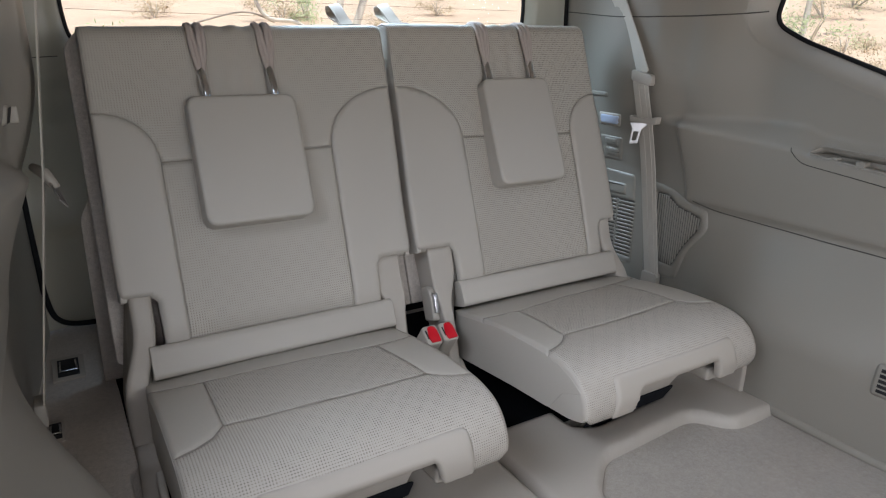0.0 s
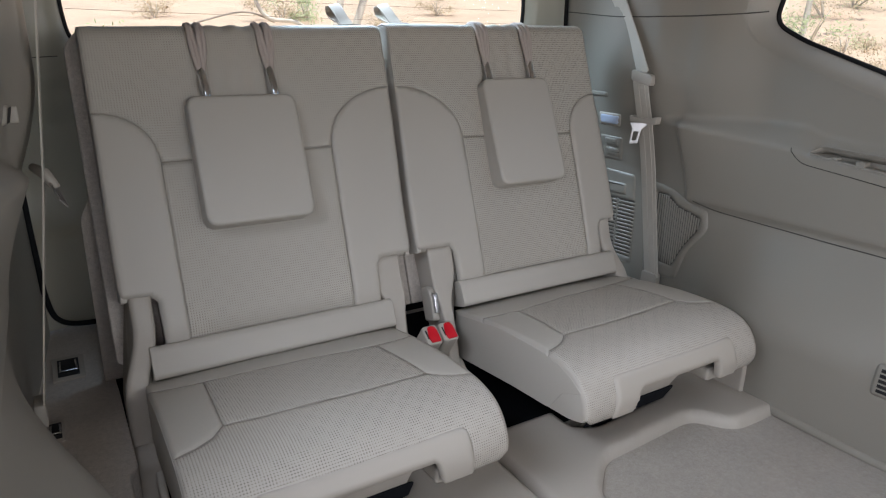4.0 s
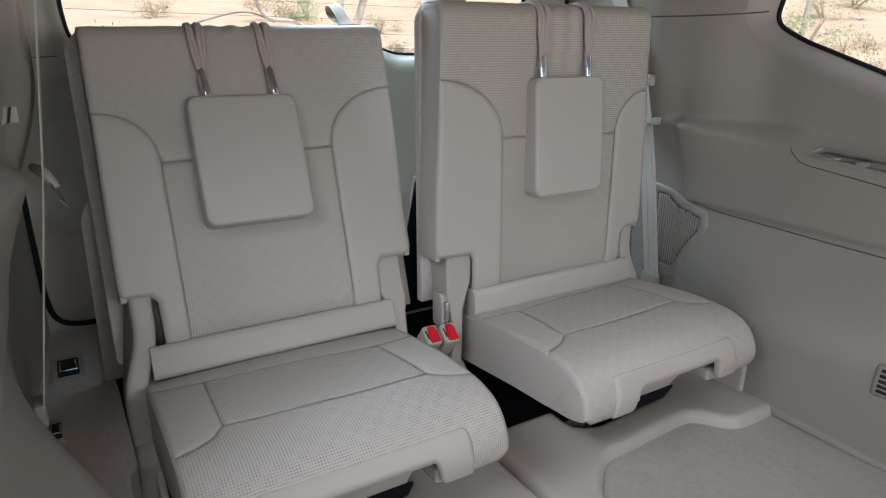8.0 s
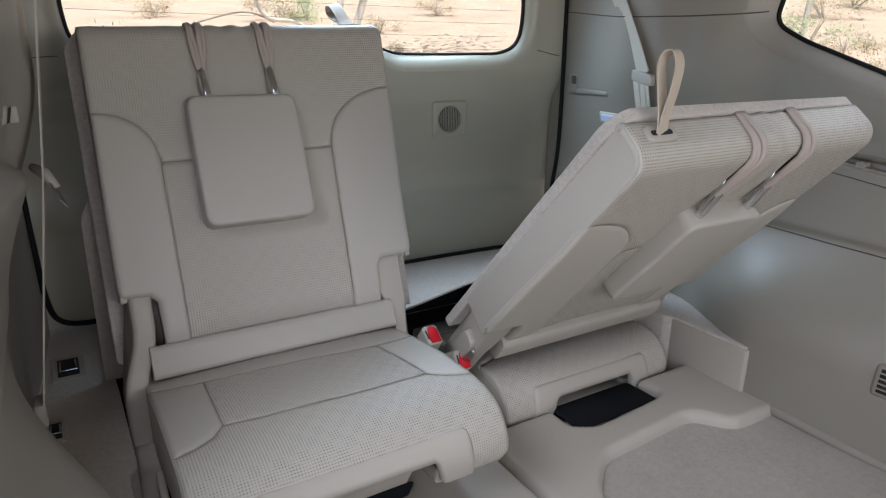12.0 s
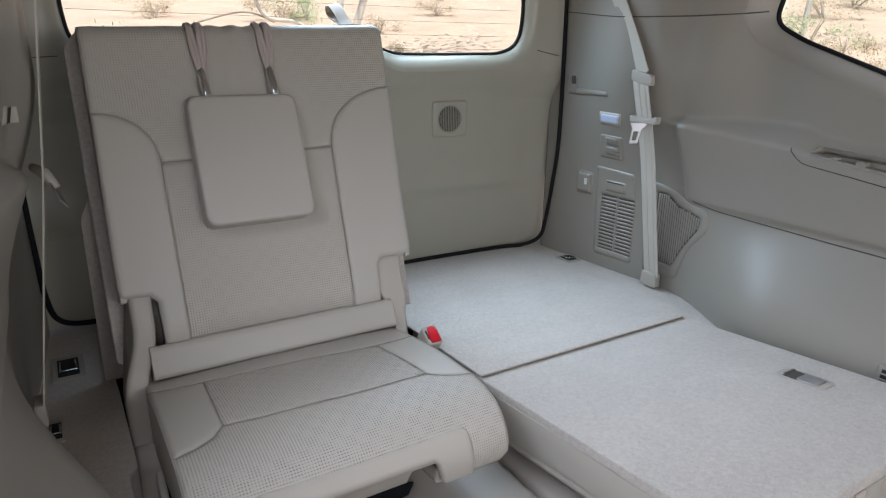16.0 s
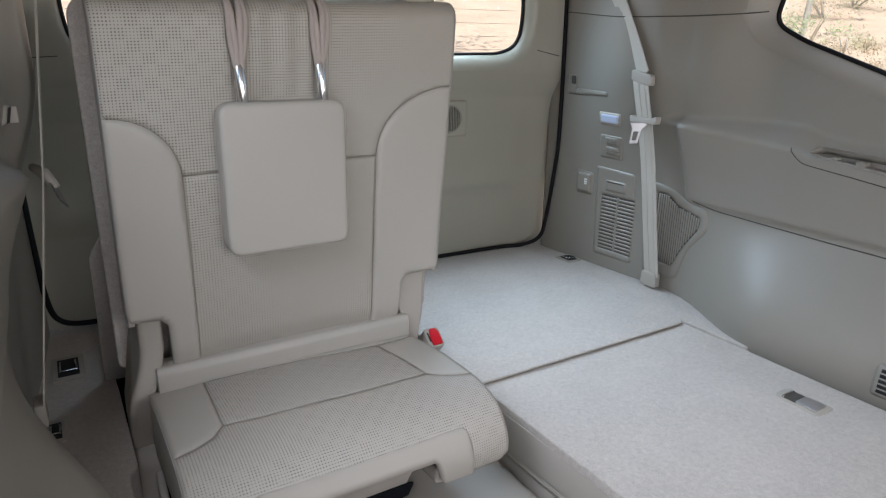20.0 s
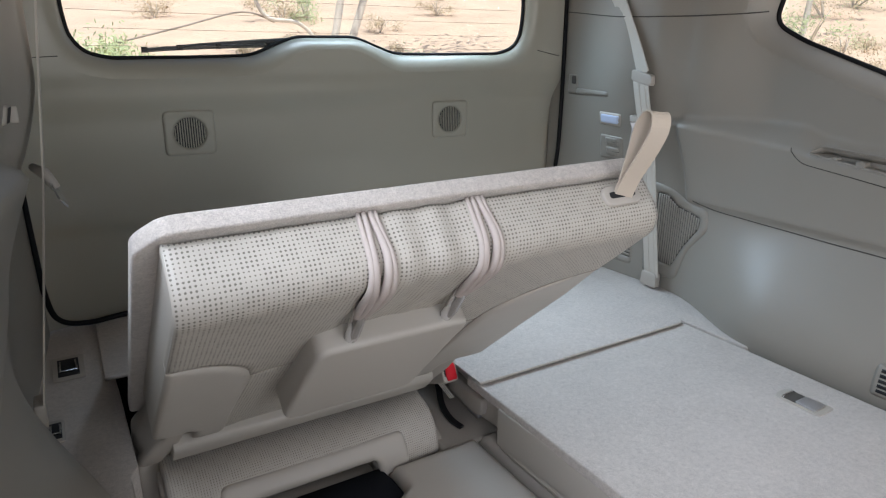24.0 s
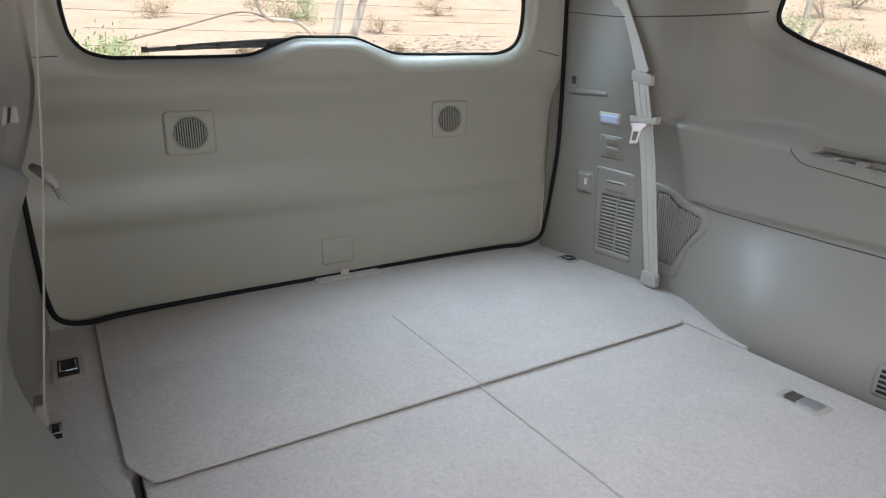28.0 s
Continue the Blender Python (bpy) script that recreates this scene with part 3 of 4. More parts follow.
def back_face(front, top=TOP_S):
    """Lays a skin over the front of the backrest and round its top."""
    def to3d(u, v, h):
        if v <= top:
            return ns(u, front + h, v)
        a = (v - top) / BEND
        if a <= 1.5708:
            return ns(u, front - BEND + (BEND + h) * math.cos(a), top + (BEND + h) * math.sin(a))
        return ns(u, front - BEND - (v - top - BEND * 1.5708), top + BEND + h)
    return to3d


CUSHION_LINE = spline([(0.215, 0.058, 0), (0.15, 0.070, 0), (0.07, 0.083, 0), (0.0, 0.090, 0), (-0.07, 0.093, 0), (-0.12, 0.090, 0), (-0.158, 0.078, 0), (-0.182, 0.055, 0), (-0.193, 0.025, 0), (-0.190, -0.004, 0)], 8)
CUSHION_ARC = [0.0]
for _a, _b in zip(CUSHION_LINE, CUSHION_LINE[1:]):
    CUSHION_ARC.append(CUSHION_ARC[-1] + (_b - _a).length)


def cushion_face(u, v, h):
    """Lays a skin over the top of the seat cushion and down its front; v runs forward from the back edge."""
    i = 0
    while i < len(CUSHION_ARC) - 2 and CUSHION_ARC[i + 1] < v:
        i += 1
    a, b = CUSHION_LINE[i], CUSHION_LINE[i + 1]
    t = (v - CUSHION_ARC[i]) / (CUSHION_ARC[i + 1] - CUSHION_ARC[i])
    d0 = (CUSHION_LINE[min(i + 1, len(CUSHION_LINE) - 1)] - CUSHION_LINE[max(i - 1, 0)]).normalized()
    d1 = (CUSHION_LINE[min(i + 2, len(CUSHION_LINE) - 1)] - CUSHION_LINE[i]).normalized()
    d = d0.lerp(d1, min(1, max(0, t)))
    p = a.lerp(b, t)
    return (u, p.x + d.y * h, p.y - d.x * h)


def arc_of(y):
    """The run v of the cushion skin at that y, on its top."""
    for i in range(len(CUSHION_LINE) - 1):
        if CUSHION_LINE[i + 1].x <= y:
            return CUSHION_ARC[i] + (CUSHION_LINE[i].x - y)
    return CUSHION_ARC[-1]


def drop_of(z):
    """The run v of the cushion skin at that height, on its front."""
    for i in range(len(CUSHION_LINE) - 1, 0, -1):
        a, b = CUSHION_LINE[i], CUSHION_LINE[i - 1]
        if b.y >= z:
            return CUSHION_ARC[i] - (CUSHION_ARC[i] - CUSHION_ARC[i - 1]) * (z - a.y) / (b.y - a.y)
    return 0.0


def quarter(x0, x1, s0, s1, n=9):
    """The shoulder curve from (x0, s0) up to (x1, s1)."""
    return [(x1 + (x0 - x1) * math.cos(1.5708 * i / n), s0 + (s1 - s0) * math.sin(1.5708 * i / n)) for i in range(n + 1)]


def rounded_box(w, d, h, r, seg=4):
    return prism(smooth_loop([(-w / 2, -h / 2), (w / 2, -h / 2), (w / 2, h / 2), (-w / 2, h / 2)], 0.022, 6), lambda u, v, t: (u, t, v), -d / 2, d / 2, r, seg)


ARM_X = [(-1.0, 0.548), (0.08, 0.548), (0.10, 0.547), (0.12, 0.543), (0.15, 0.532), (0.175, 0.524), (0.20, 0.5205), (1.0, 0.5205)]


def between(table, a):
    for (a0, b0), (a1, b1) in zip(table, table[1:]):
        if a <= a1:
            return b0 + (b1 - b0) * (a - a0) / (a1 - a0)
    return table[-1][1]


SOFT = ("backrest", "side_cover", "upper_panel", "lower_panel", "bolster", "seam", "piping", "sleeve", "headrest_post", "sleeve_slit", "strap_slot", "strap_gap")


def settle(back, m):
    """The stuffing has settled: the cover draws in at its outer top and leans to one side at the foot."""
    for ob in (back, *back.children):
        if ob.name.split(".")[0] not in SOFT:
            continue
        for v in ob.data.vertices:
            a, k = abs(v.co.x), v.co.dot(UP)
            tall, edge, foot = ease(0.25, 0.70, k), min(1, max(0, (a - 0.35) / 0.2)), min(1, max(0, (0.14 - a) / 0.12)) * ease(0.68, 0.30, k)
            v.co.x -= m * (0.009 if m > 0 else 0.004) * tall * edge + 0.011 * foot
            v.co += UP * (0.008 if m > 0 else -0.017) * min(1, max(0, (k - 0.54) / 0.14)) * a / 0.55


def folding_seat(m):
    d = TALL[m]
    seat = empty("folding_seat", (m * BASE.x, BASE.y, BASE.z), "beige leather folding rear seat with perforated panels and a flat headrest", "car seat", "third-row seats")
    # backrest: its own space is centred on the folding axis
    crown = [(0.006 + 0.0285 * math.cos(1.5708 * k / 7), TOP_S + d + 0.0285 * math.sin(1.5708 * k / 7)) for k in range(8)]
    side = prism(smooth_loop([(-0.038, 0.245), (0.027, 0.245), (0.027, 0.678 + d), (-0.010, 0.700 + d), (-0.038, 0.700 + d * 0.6)], [0.006, 0.01, 0.02, 0.02, 0.006], 4), lambda u, v, t: ns(t, u, v), 0.0120, 0.5460, 0.004, 2, m)
    back = part("backrest", side, LEATHER, seat, "leather-covered backrest")
    for x0, x1 in ((0.0088, 0.0180), (0.5400, 0.5492)):
        part("side_cover", prism([(-0.038, 0.245), (0.0345, 0.245), *crown, (-0.036, 0.7085 + d * 0.8)], lambda u, v, t: ns(t, u, v), x0, x1, 0.002, 2, m), LEATHER, back, "plain leather side of the backrest")
    # skins
    inner, outer = 0.148, 0.456
    posts = (0.238, 0.358) if m > 0 else (0.247, 0.367)
    seam_in, seam_out = 0.476, 0.468
    arc_in, arc_out = quarter(inner, 0.008, seam_in, 0.587), quarter(outer, 0.550, seam_out, 0.556)
    end = TOP_S + d + BEND * 1.5708 + 0.036

    def bowl(u, v):
        k = max(0.0, 1 - ((u - 0.302) / 0.165) ** 2)
        h = -0.006 * k * ease(0.66, 0.56, v) + 0.0012 * noise.noise((u * 18, v * 18, m))
        for c in posts:           # gathered leather beside the headrest posts
            h -= 0.008 * math.exp(-((u - c) / 0.009) ** 2) * ease(0.56, 0.60, v) * ease(0.735, 0.69, v)
        h += 0.0016 * math.sin((u - posts[0]) / 0.12 * 18.85) * ease(posts[0], posts[0] + 0.013, u) * ease(posts[1], posts[1] - 0.013, u) * ease(0.54, 0.62, v)
        return h

    upper = [(0.008, end), *reversed(arc_in), *arc_out, (0.550, end)]
    part("upper_panel", sheet("upper_panel", upper, back_face(0.036, TOP_S + d), 0.0065, height=bowl, r=0.0012, depth=0.013, mirror=m), PERFORATED, back, "perforated leather panel")
    lower = [(inner, seam_in), (0.152, 0.135), (0.452, 0.135), (outer, seam_out)]
    part("lower_panel", sheet("lower_panel", lower, back_face(0.036, TOP_S + d), 0.0075, height=lambda u, v: bowl(u, v) - 0.012 * ease(0.20, 0.135, v), r=0.0012, depth=0.010, mirror=m), PERFORATED, back, "perforated leather panel")

    def bolster(u, v):
        return 0.004 * ease(0.60, 0.50, v) - 0.012 * ease(0.20, 0.135, v) + 0.001 * noise.noise((u * 14, v * 14, 5 + m))

    left = [*arc_in, (0.008, 0.262), (0.012, 0.252), (0.080, 0.250), (0.090, 0.238), (0.094, 0.135), (0.152, 0.135)]
    right = [*arc_out, (0.550, 0.262), (0.545, 0.252), (0.504, 0.250), (0.494, 0.238), (0.491, 0.135), (0.452, 0.135)]
    for shape in (left, right):
        part("bolster", sheet("bolster", shape, back_face(0.036, TOP_S + d), 0.007, height=bolster, r=0.0018, depth=0.012, mirror=m), LEATHER, back, "plain leather side bolster")
    face = back_face(0.036, TOP_S + d)

    def sewn(line, parent, to3d, lift):
        part("seam", tube([to3d(u, v, lift(u, v) - 0.0008) for u, v in line], 0.0006, 5, m), SEAM, parent)

    sewn([(0.152 - 0.004 * i / 12, 0.14 + (seam_in - 0.14) * i / 12) for i in range(13)] + arc_in[1:], back, face, lambda u, v: bowl(u, v) - 0.012 * ease(0.20, 0.135, v))
    sewn([(0.452 + 0.004 * i / 12, 0.14 + (seam_out - 0.14) * i / 12) for i in range(13)] + arc_out[1:], back, face, lambda u, v: bowl(u, v) - 0.012 * ease(0.20, 0.135, v))
    sewn([(inner + (outer - inner) * i / 16, seam_in + (seam_out - seam_in) * i / 16) for i in range(17)], back, face, bowl)
    part("lower_foam", prism([(-0.038, 0.135), (0.006, 0.135), (0.012, 0.262), (-0.038, 0.262)], lambda u, v, t: ns(t, u, v), 0.088, 0.489, 0.004, 2, m), LEATHER, back)
    low = 0.006 if m > 0 else 0.0
    band = smooth_loop([(0.0, 0.114 + low), (0.044, 0.112 + low), (0.051, 0.118 + low), (0.047, 0.160 + low), (0.040, 0.168 + low), (0.0, 0.164 + low)], 0.0045, 3)
    part("lower_band", prism(band, lambda u, v, t: ns(t, u, v), 0.080, 0.520, 0.005, 2, m), LEATHER, back, "plain beige strip along the foot of the backrest")
    board = smooth_loop([(0.0012, 0.140), (0.566, 0.140), (0.566, 0.696 if m > 0 else 0.686), (0.543, 0.730 if m > 0 else 0.714), (0.024, 0.729), (0.0012, 0.700)], [0.004, 0.012, 0.012, 0.012, 0.012, 0.012], 4)
    part("carpet_back", prism(board, lambda u, v, t: ns(u, t, v), -0.0512, -0.0325, 0.0065, 3, m), CARPET, back, "carpeted rear face of the backrest")
    # recessed latch on the carpeted side
    part("latch", prism(smooth_loop([(0.444, 0.474), (0.490, 0.474), (0.492, 0.560), (0.442, 0.560)], [0.014, 0.014, 0.008, 0.008], 4), lambda u, v, t: ns(u, t, v), -0.0530, -0.0500, 0.0012, 2, m), SEAT_PLASTIC, back, "recessed plastic latch plate")
    part("latch_recess", prism(smooth_loop([(0.449, 0.487), (0.485, 0.487), (0.485, 0.516), (0.449, 0.516)], 0.003, 2), lambda u, v, t: ns(u, t, v), -0.0536, -0.0522, 0, 1, m), DARK_SLOT, back)
    part("latch_lever", prism(smooth_loop([(0.450, 0.512), (0.484, 0.512), (0.484, 0.548), (0.450, 0.548)], 0.003, 2), lambda u, v, t: ns(u, t, v), -0.0556, -0.0526, 0.0008, 2, m), STEEL, back, "steel latch lever")
    part("latch_bar", tube([ns(0.450, -0.0545, 0.492), ns(0.452, -0.0562, 0.489), ns(0.482, -0.0562, 0.489), ns(0.484, -0.0545, 0.492)], 0.0014, 6, m), CHROME, back, "bright wire edge of the lever")
    # arms from the folding axis up under the bolsters
    arm = smooth_loop([(-0.034, 0.275), (0.033, 0.262), (0.032, 0.235), (0.031, 0.212), (0.032, 0.186), (0.036, 0.160), (0.041, 0.135), (0.043, 0.110), (0.042, 0.085), (0.037, 0.058), (0.030, 0.030), (0.030, 0.0), (0.012, -0.030), (-0.016, -0.028), (-0.024, 0.020), (-0.032, 0.060), (-0.036, 0.085), (-0.036, 0.110), (-0.036, 0.135), (-0.036, 0.160), (-0.036, 0.186), (-0.036, 0.212), (-0.035, 0.235)], 0.012, 2)
    bm = prism(arm, lambda u, v, t: ns(t, u, v), -0.0175, 0.0175, 0.009, 3, 1)
    for v in bm.verts:                       # the cover swings outward on its way down
        v.co.x = m * (v.co.x + between(ARM_X, Vector((0, v.co.y, v.co.z)).dot(UP)))
    bmesh.ops.recalc_face_normals(bm, faces=bm.faces)
    part("arm", bm, SEAT_PLASTIC, back, "beige plastic hinge cover, curved outward")
    stub = smooth_loop([(-0.036, 0.275), (0.030, 0.262), (0.030, 0.200), (0.036, 0.150), (0.040, 0.080), (0.034, -0.010), (0.012, -0.034), (-0.016, -0.030), (-0.034, 0.040), (-0.036, 0.120)], 0.02, 4)
    bm = prism(stub, lambda u, v, t: ns(t, u, v), 0.030, 0.088, 0.009, 3, 1)
    for v in bm.verts:                       # the cover narrows towards the axis
        k = Vector((0, v.co.y, v.co.z)).dot(UP)
        if v.co.x > 0.055:
            v.co.x -= 0.024 * ease(0.21, 0.12, k)
        else:
            v.co.x += 0.010 * ease(0.17, 0.11, k)
        v.co.x = m * v.co.x - (0.006 if m > 0 else 0.013)
    bmesh.ops.recalc_face_normals(bm, faces=bm.faces)
    part("arm", bm, SEAT_PLASTIC, back, "beige plastic hinge cover")
    # piping down both sides of the front
    for x in (0.0095, 0.5485):
        part("piping", tube([back_face(0.036, TOP_S + d)(x, 0.262 + (end - 0.27) * i / 40, -0.0030) for i in range(41)], 0.0022, 6, m), LEATHER, back, "stitched edge piping")
    # stowed tongue on the inner arm
    if m > 0:
        part("stowed_tongue", prism(smooth_loop([(0.0, 0.118), (0.006, 0.116), (0.008, 0.158), (-0.002, 0.160)], 0.004, 2), lambda u, v, t: ns(t, u + 0.030, v), 0.018, 0.027, 0.001, 1, m), STEEL, back, "bright stowed metal tongue")
        part("tongue_housing", prism(smooth_loop([(-0.01, 0.100), (0.028, 0.100), (0.030, 0.150), (0.022, 0.172), (-0.01, 0.172)], 0.008, 3), lambda u, v, t: ns(t, u, v), 0.014, 0.034, 0.004, 2, m), SEAT_PLASTIC, back, "raised plastic pocket for the tongue")
    # headrest hanging over the front on two posts
    wide, high = (0.180, 0.236) if m > 0 else (0.190, 0.226)
    head = Matrix.Translation(ns(m * 0.305 - (0.007 if m > 0 else 0.003), 0.043, 0.475 if m > 0 else 0.459)) @ pose(0, 0, 0, -19 - 4.5)
    rest = part("headrest", rounded_box(wide, 0.048, high, 0.008, 4), LEATHER, back, "flat rectangular leather headrest", head)
    for y in (-0.0185, 0.0185):
        part("headrest_seam", tube([(x, y, z) for x, z in smooth_loop([(-wide / 2 + 0.0025, -high / 2 + 0.0025), (wide / 2 - 0.0025, -high / 2 + 0.0025), (wide / 2 - 0.0025, high / 2 - 0.0025), (-wide / 2 + 0.0025, high / 2 - 0.0025)], 0.022, 6)], 0.0014, 5, 1, True), LEATHER, rest)
    for c in posts:
        part("headrest_post", tube([ns(c - 0.003, 0.046, 0.545), ns(c - 0.002, 0.044, 0.590), ns(c, 0.038, 0.625), ns(c, 0.022, 0.665)], 0.0080, 10, m), CHROME, back, "chrome headrest post")
        # fabric sleeve folded over the top beside the post
        face = back_face(0.036, TOP_S + d)
        for off, thick in ((-0.0125, 0.0052), (-0.0060, 0.0060), (0.0058, 0.0058), (0.0118, 0.0046)):
            pts, radii = [], []
            for i in range(25):
                t = i / 24
                v = 0.612 + (end + 0.002 - 0.612) * t
                spread = 0.22 + 0.78 * math.sin(1.5708 * min(1, t * 1.5)) - 0.35 * ease(0.7, 1.0, t)
                pts.append(face(c + off * spread + 0.0012 * math.sin(9 * t + 400 * off), v, 0.0012 + 0.0030 * math.sin(math.pi * min(1, 0.15 + t))))
                radii.append(0.86 * thick * (0.55 + 0.45 * math.sin(math.pi * min(1, 0.25 + 0.75 * t))))
            part("sleeve", tube(pts, radii, 8, m), SLEEVE, back, "gathered fabric sleeve beside the post")
        # black strand put in the slit as its shade
        part("sleeve_slit", tube([face(c, 0.622 + 0.012 * i, -0.0035) for i in range(7)], [0.001, 0.004, 0.0045, 0.0045, 0.004, 0.003, 0.001], 6, m), BLACK, back)
    # pull strap at the top inner corner
    part("strap_slot", prism(smooth_loop([(0.030, -0.020), (0.084, -0.020), (0.084, 0.006), (0.030, 0.006)], 0.012, 4), lambda u, v, t: ns(u, v, t), 0.7085 + d, 0.7145 + d, 0.002, 2, m), SEAT_PLASTIC, back, "oval plastic strap bezel")
    part("strap_gap", prism(smooth_loop([(0.038, -0.011), (0.076, -0.011), (0.076, -0.003), (0.038, -0.003)], 0.003, 2), lambda u, v, t: ns(u, v, t), 0.7135 + d, 0.7152 + d, 0, 1, m), BLACK, back)
    loop = [tuple(q) for q in spline([(0, 0.001, -0.004), (0.0, 0.002, 0.020), (0.0, 0.007, 0.052), (0.0, 0.011, 0.080), (0.0, 0.007, 0.096), (0.0, -0.003, 0.099), (0.0, -0.010, 0.084), (0.0, -0.008, 0.054), (0, -0.002, 0.020), (0, -0.001, -0.004)], 6)]
    strap = part("pull_strap", tube(loop, 0, flat=(0.0112, 0.0009, (0.94, -0.33, 0))), STRAP, back, "looped beige webbing pull strap", Matrix.Translation(ns(m * 0.057, -0.007, 0.715 + d)))
    # buckle on a short stalk, pushed over as the backrest comes down
    buckle = part("buckle", prism(smooth_loop([(-0.0165, -0.016), (0.0165, -0.016), (0.0165, 0.014), (-0.0165, 0.014)], 0.006, 3), lambda u, v, t: (u * 1.0, v * 1.42, t), -0.078, 0.006, 0.004, 2), SEAT_PLASTIC, seat, "beige belt buckle with a red button")
    part("release_button", prism(smooth_loop([(-0.0085, -0.0135), (0.0125, -0.0135), (0.0125, 0.0055), (0.008, 0.0115), (-0.0045, 0.0115), (-0.0105, -0.004)], 0.002, 2), lambda u, v, t: (u * 1.0, v * 1.42, t), 0.0045, 0.0090, 0.001, 1), RED, buckle, "red release button")
    # black strip along the left edge of the red button
    part("buckle_slot", block(-0.0125, -0.0095, -0.010, 0.010, 0.0045, 0.0066, 0), BLACK, buckle)
    part("buckle_stalk", prism([(-0.008, -0.055), (0.008, -0.055), (0.010, -0.12), (-0.010, -0.12)], lambda u, v, t: (u, t, v), -0.005, 0.005, 0.002, 1), BLACK, buckle)

    # thin cables beside the buckles
    if m > 0:
        base = -Vector((m * BASE.x, BASE.y, BASE.z))
        lead = spline([(0.040, 0.225, -0.070), (0.016, 0.170, -0.098), (-0.003, 0.124, -0.106), (-0.012, 0.078, -0.107), (-0.006, 0.048, -0.110)], 5)
        part("buckle_lead", tube([tuple(q + base) for q in lead], 0, flat=(0.006, 0.0025, (1, 0.2, 0))), BLACK, seat, "black strap running to the buckle")
        for k in range(3):
            wire = spline([(-0.030 + 0.004 * k, 0.20, -0.005), (-0.022 + 0.004 * k, 0.15, -0.030), (0.0 + 0.004 * k, 0.10, -0.075)], 5)
            part("cable", tube([tuple(q + base) for q in wire], 0.0016, 5), WEBBING, seat, "thin pale cable beside the buckle")

    # seat cushion: its own space is the seat's place at rest
    shape = smooth_loop([(0.212, 0.050), (0.05, 0.080), (-0.08, 0.085), (-0.145, 0.072), (-0.178, 0.050), (-0.130, 0.030), (-0.10, -0.014), (0.0, -0.022), (0.205, -0.046)], [0.01, 0.03, 0.03, 0.03, 0.005, 0.01, 0.01, 0.02, 0.01], 4)
    cush = part("cushion", prism(shape, lambda u, v, t: (t, u, v), 0.0790, 0.5350, 0.012, 3, m), LEATHER, seat, "leather seat cushion")
    corner = smooth_loop([(-0.08, 0.04), (-0.176, 0.045), (-0.187, 0.024), (-0.186, 0.0), (-0.15, -0.010), (-0.08, -0.016)], 0.008, 3)
    for x0, x1 in ((0.0805, 0.146), (0.464, 0.5335)):
        part("front_corner", prism(corner, lambda u, v, t: (t, u, v), x0, x1, 0.004, 2, m), LEATHER, cush)
    f1, f2 = arc_of(0.126), arc_of(-0.042)
    full, low = CUSHION_ARC[-1], drop_of(0.045)

    def pillow(u, v):
        return 0.004 * math.sin(math.pi * min(1, max(0, (u - 0.08) / 0.445))) + 0.0012 * noise.noise((u * 16, v * 16, 9 + m))

    xi, xo = 0.080, 0.534
    back_strip = [(xi, 0.0), (xo, 0.0), (xo, arc_of(0.142)), (0.455, f1), (0.160, f1 + 0.026), (xi, arc_of(0.112))]
    centre = [(0.160, f1 + 0.026), (0.455, f1), (0.462, f2), (0.38, f2 + 0.009), (0.24, f2 + 0.016), (0.145, f2 + 0.012)]
    side_in = [(xi, arc_of(0.112)), (0.160, f1 + 0.026), (0.145, f2 + 0.012), (0.126, f2 + 0.030), (0.105, f2 + 0.040), (xi, f2 + 0.046)]
    side_out = [(xo, arc_of(0.142)), (0.455, f1), (0.462, f2), (0.481, f2 + 0.024), (0.505, f2 + 0.036), (xo, f2 + 0.044)]
    front = [(0.145, f2 + 0.012), (0.24, f2 + 0.016), (0.38, f2 + 0.009), (0.462, f2), (0.481, f2 + 0.024), (0.505, f2 + 0.036), (xo, f2 + 0.044), (xo, full - 0.012), (0.524, full), (0.462, full), (0.458, low), (0.152, low), (0.148, full), (0.092, full), (xi, full - 0.012), (xi, f2 + 0.046), (0.105, f2 + 0.040), (0.126, f2 + 0.030)]
    for nm, poly, mat, r in (("back_strip", back_strip, LEATHER, 0.0012), ("centre_panel", centre, PUNCHED_SEAT, 0.0012), ("side_panel", side_in, LEATHER, 0.0012), ("side_panel", side_out, LEATHER, 0.0012), ("front_panel", front, PUNCHED_SEAT, 0.0012)):
        part(nm, sheet(nm, poly, cushion_face, 0.007, height=pillow, r=r, depth=0.014, mirror=m), mat, cush, "perforated leather panel" if mat is PUNCHED_SEAT else "plain leather panel")
    for line in (centre[:4] + centre[4:] + centre[:1], side_in[2:], side_out[2:], [back_strip[4], side_in[0]], [back_strip[3], side_out[0]]):
        dense = [tuple(Vector(a).lerp(Vector(b), k / 12)) for a, b in zip(line, line[1:]) for k in range(12)] + [line[-1]]
        sewn([(q[0], q[1]) for q in dense], cush, cushion_face, pillow)
    # plastic apron on the cushion's front
    hi, mid, lo = drop_of(0.066), drop_of(0.034), full + 0.004
    apron = smooth_loop([(0.148, hi), (0.464, hi), (0.470, lo), (0.424, lo), (0.414, mid), (0.206, mid), (0.194, lo), (0.142, lo)], [0.014, 0.014, 0.004, 0.006, 0.006, 0.006, 0.006, 0.004], 4)
    part("apron", sheet("apron", apron, cushion_face, 0.005, height=lambda u, v: 0.0055, r=0.004, depth=0.012, mirror=m), SEAT_PLASTIC, cush, "notched plastic apron on the cushion front")
    for x0, x1 in ((0.150, 0.196), (0.418, 0.462)):
        part("foot", block(x0, x1, -0.172, -0.120, -0.022, 0.004, 0.006, m), SEAT_PLASTIC, cush, "plastic foot under the cushion")
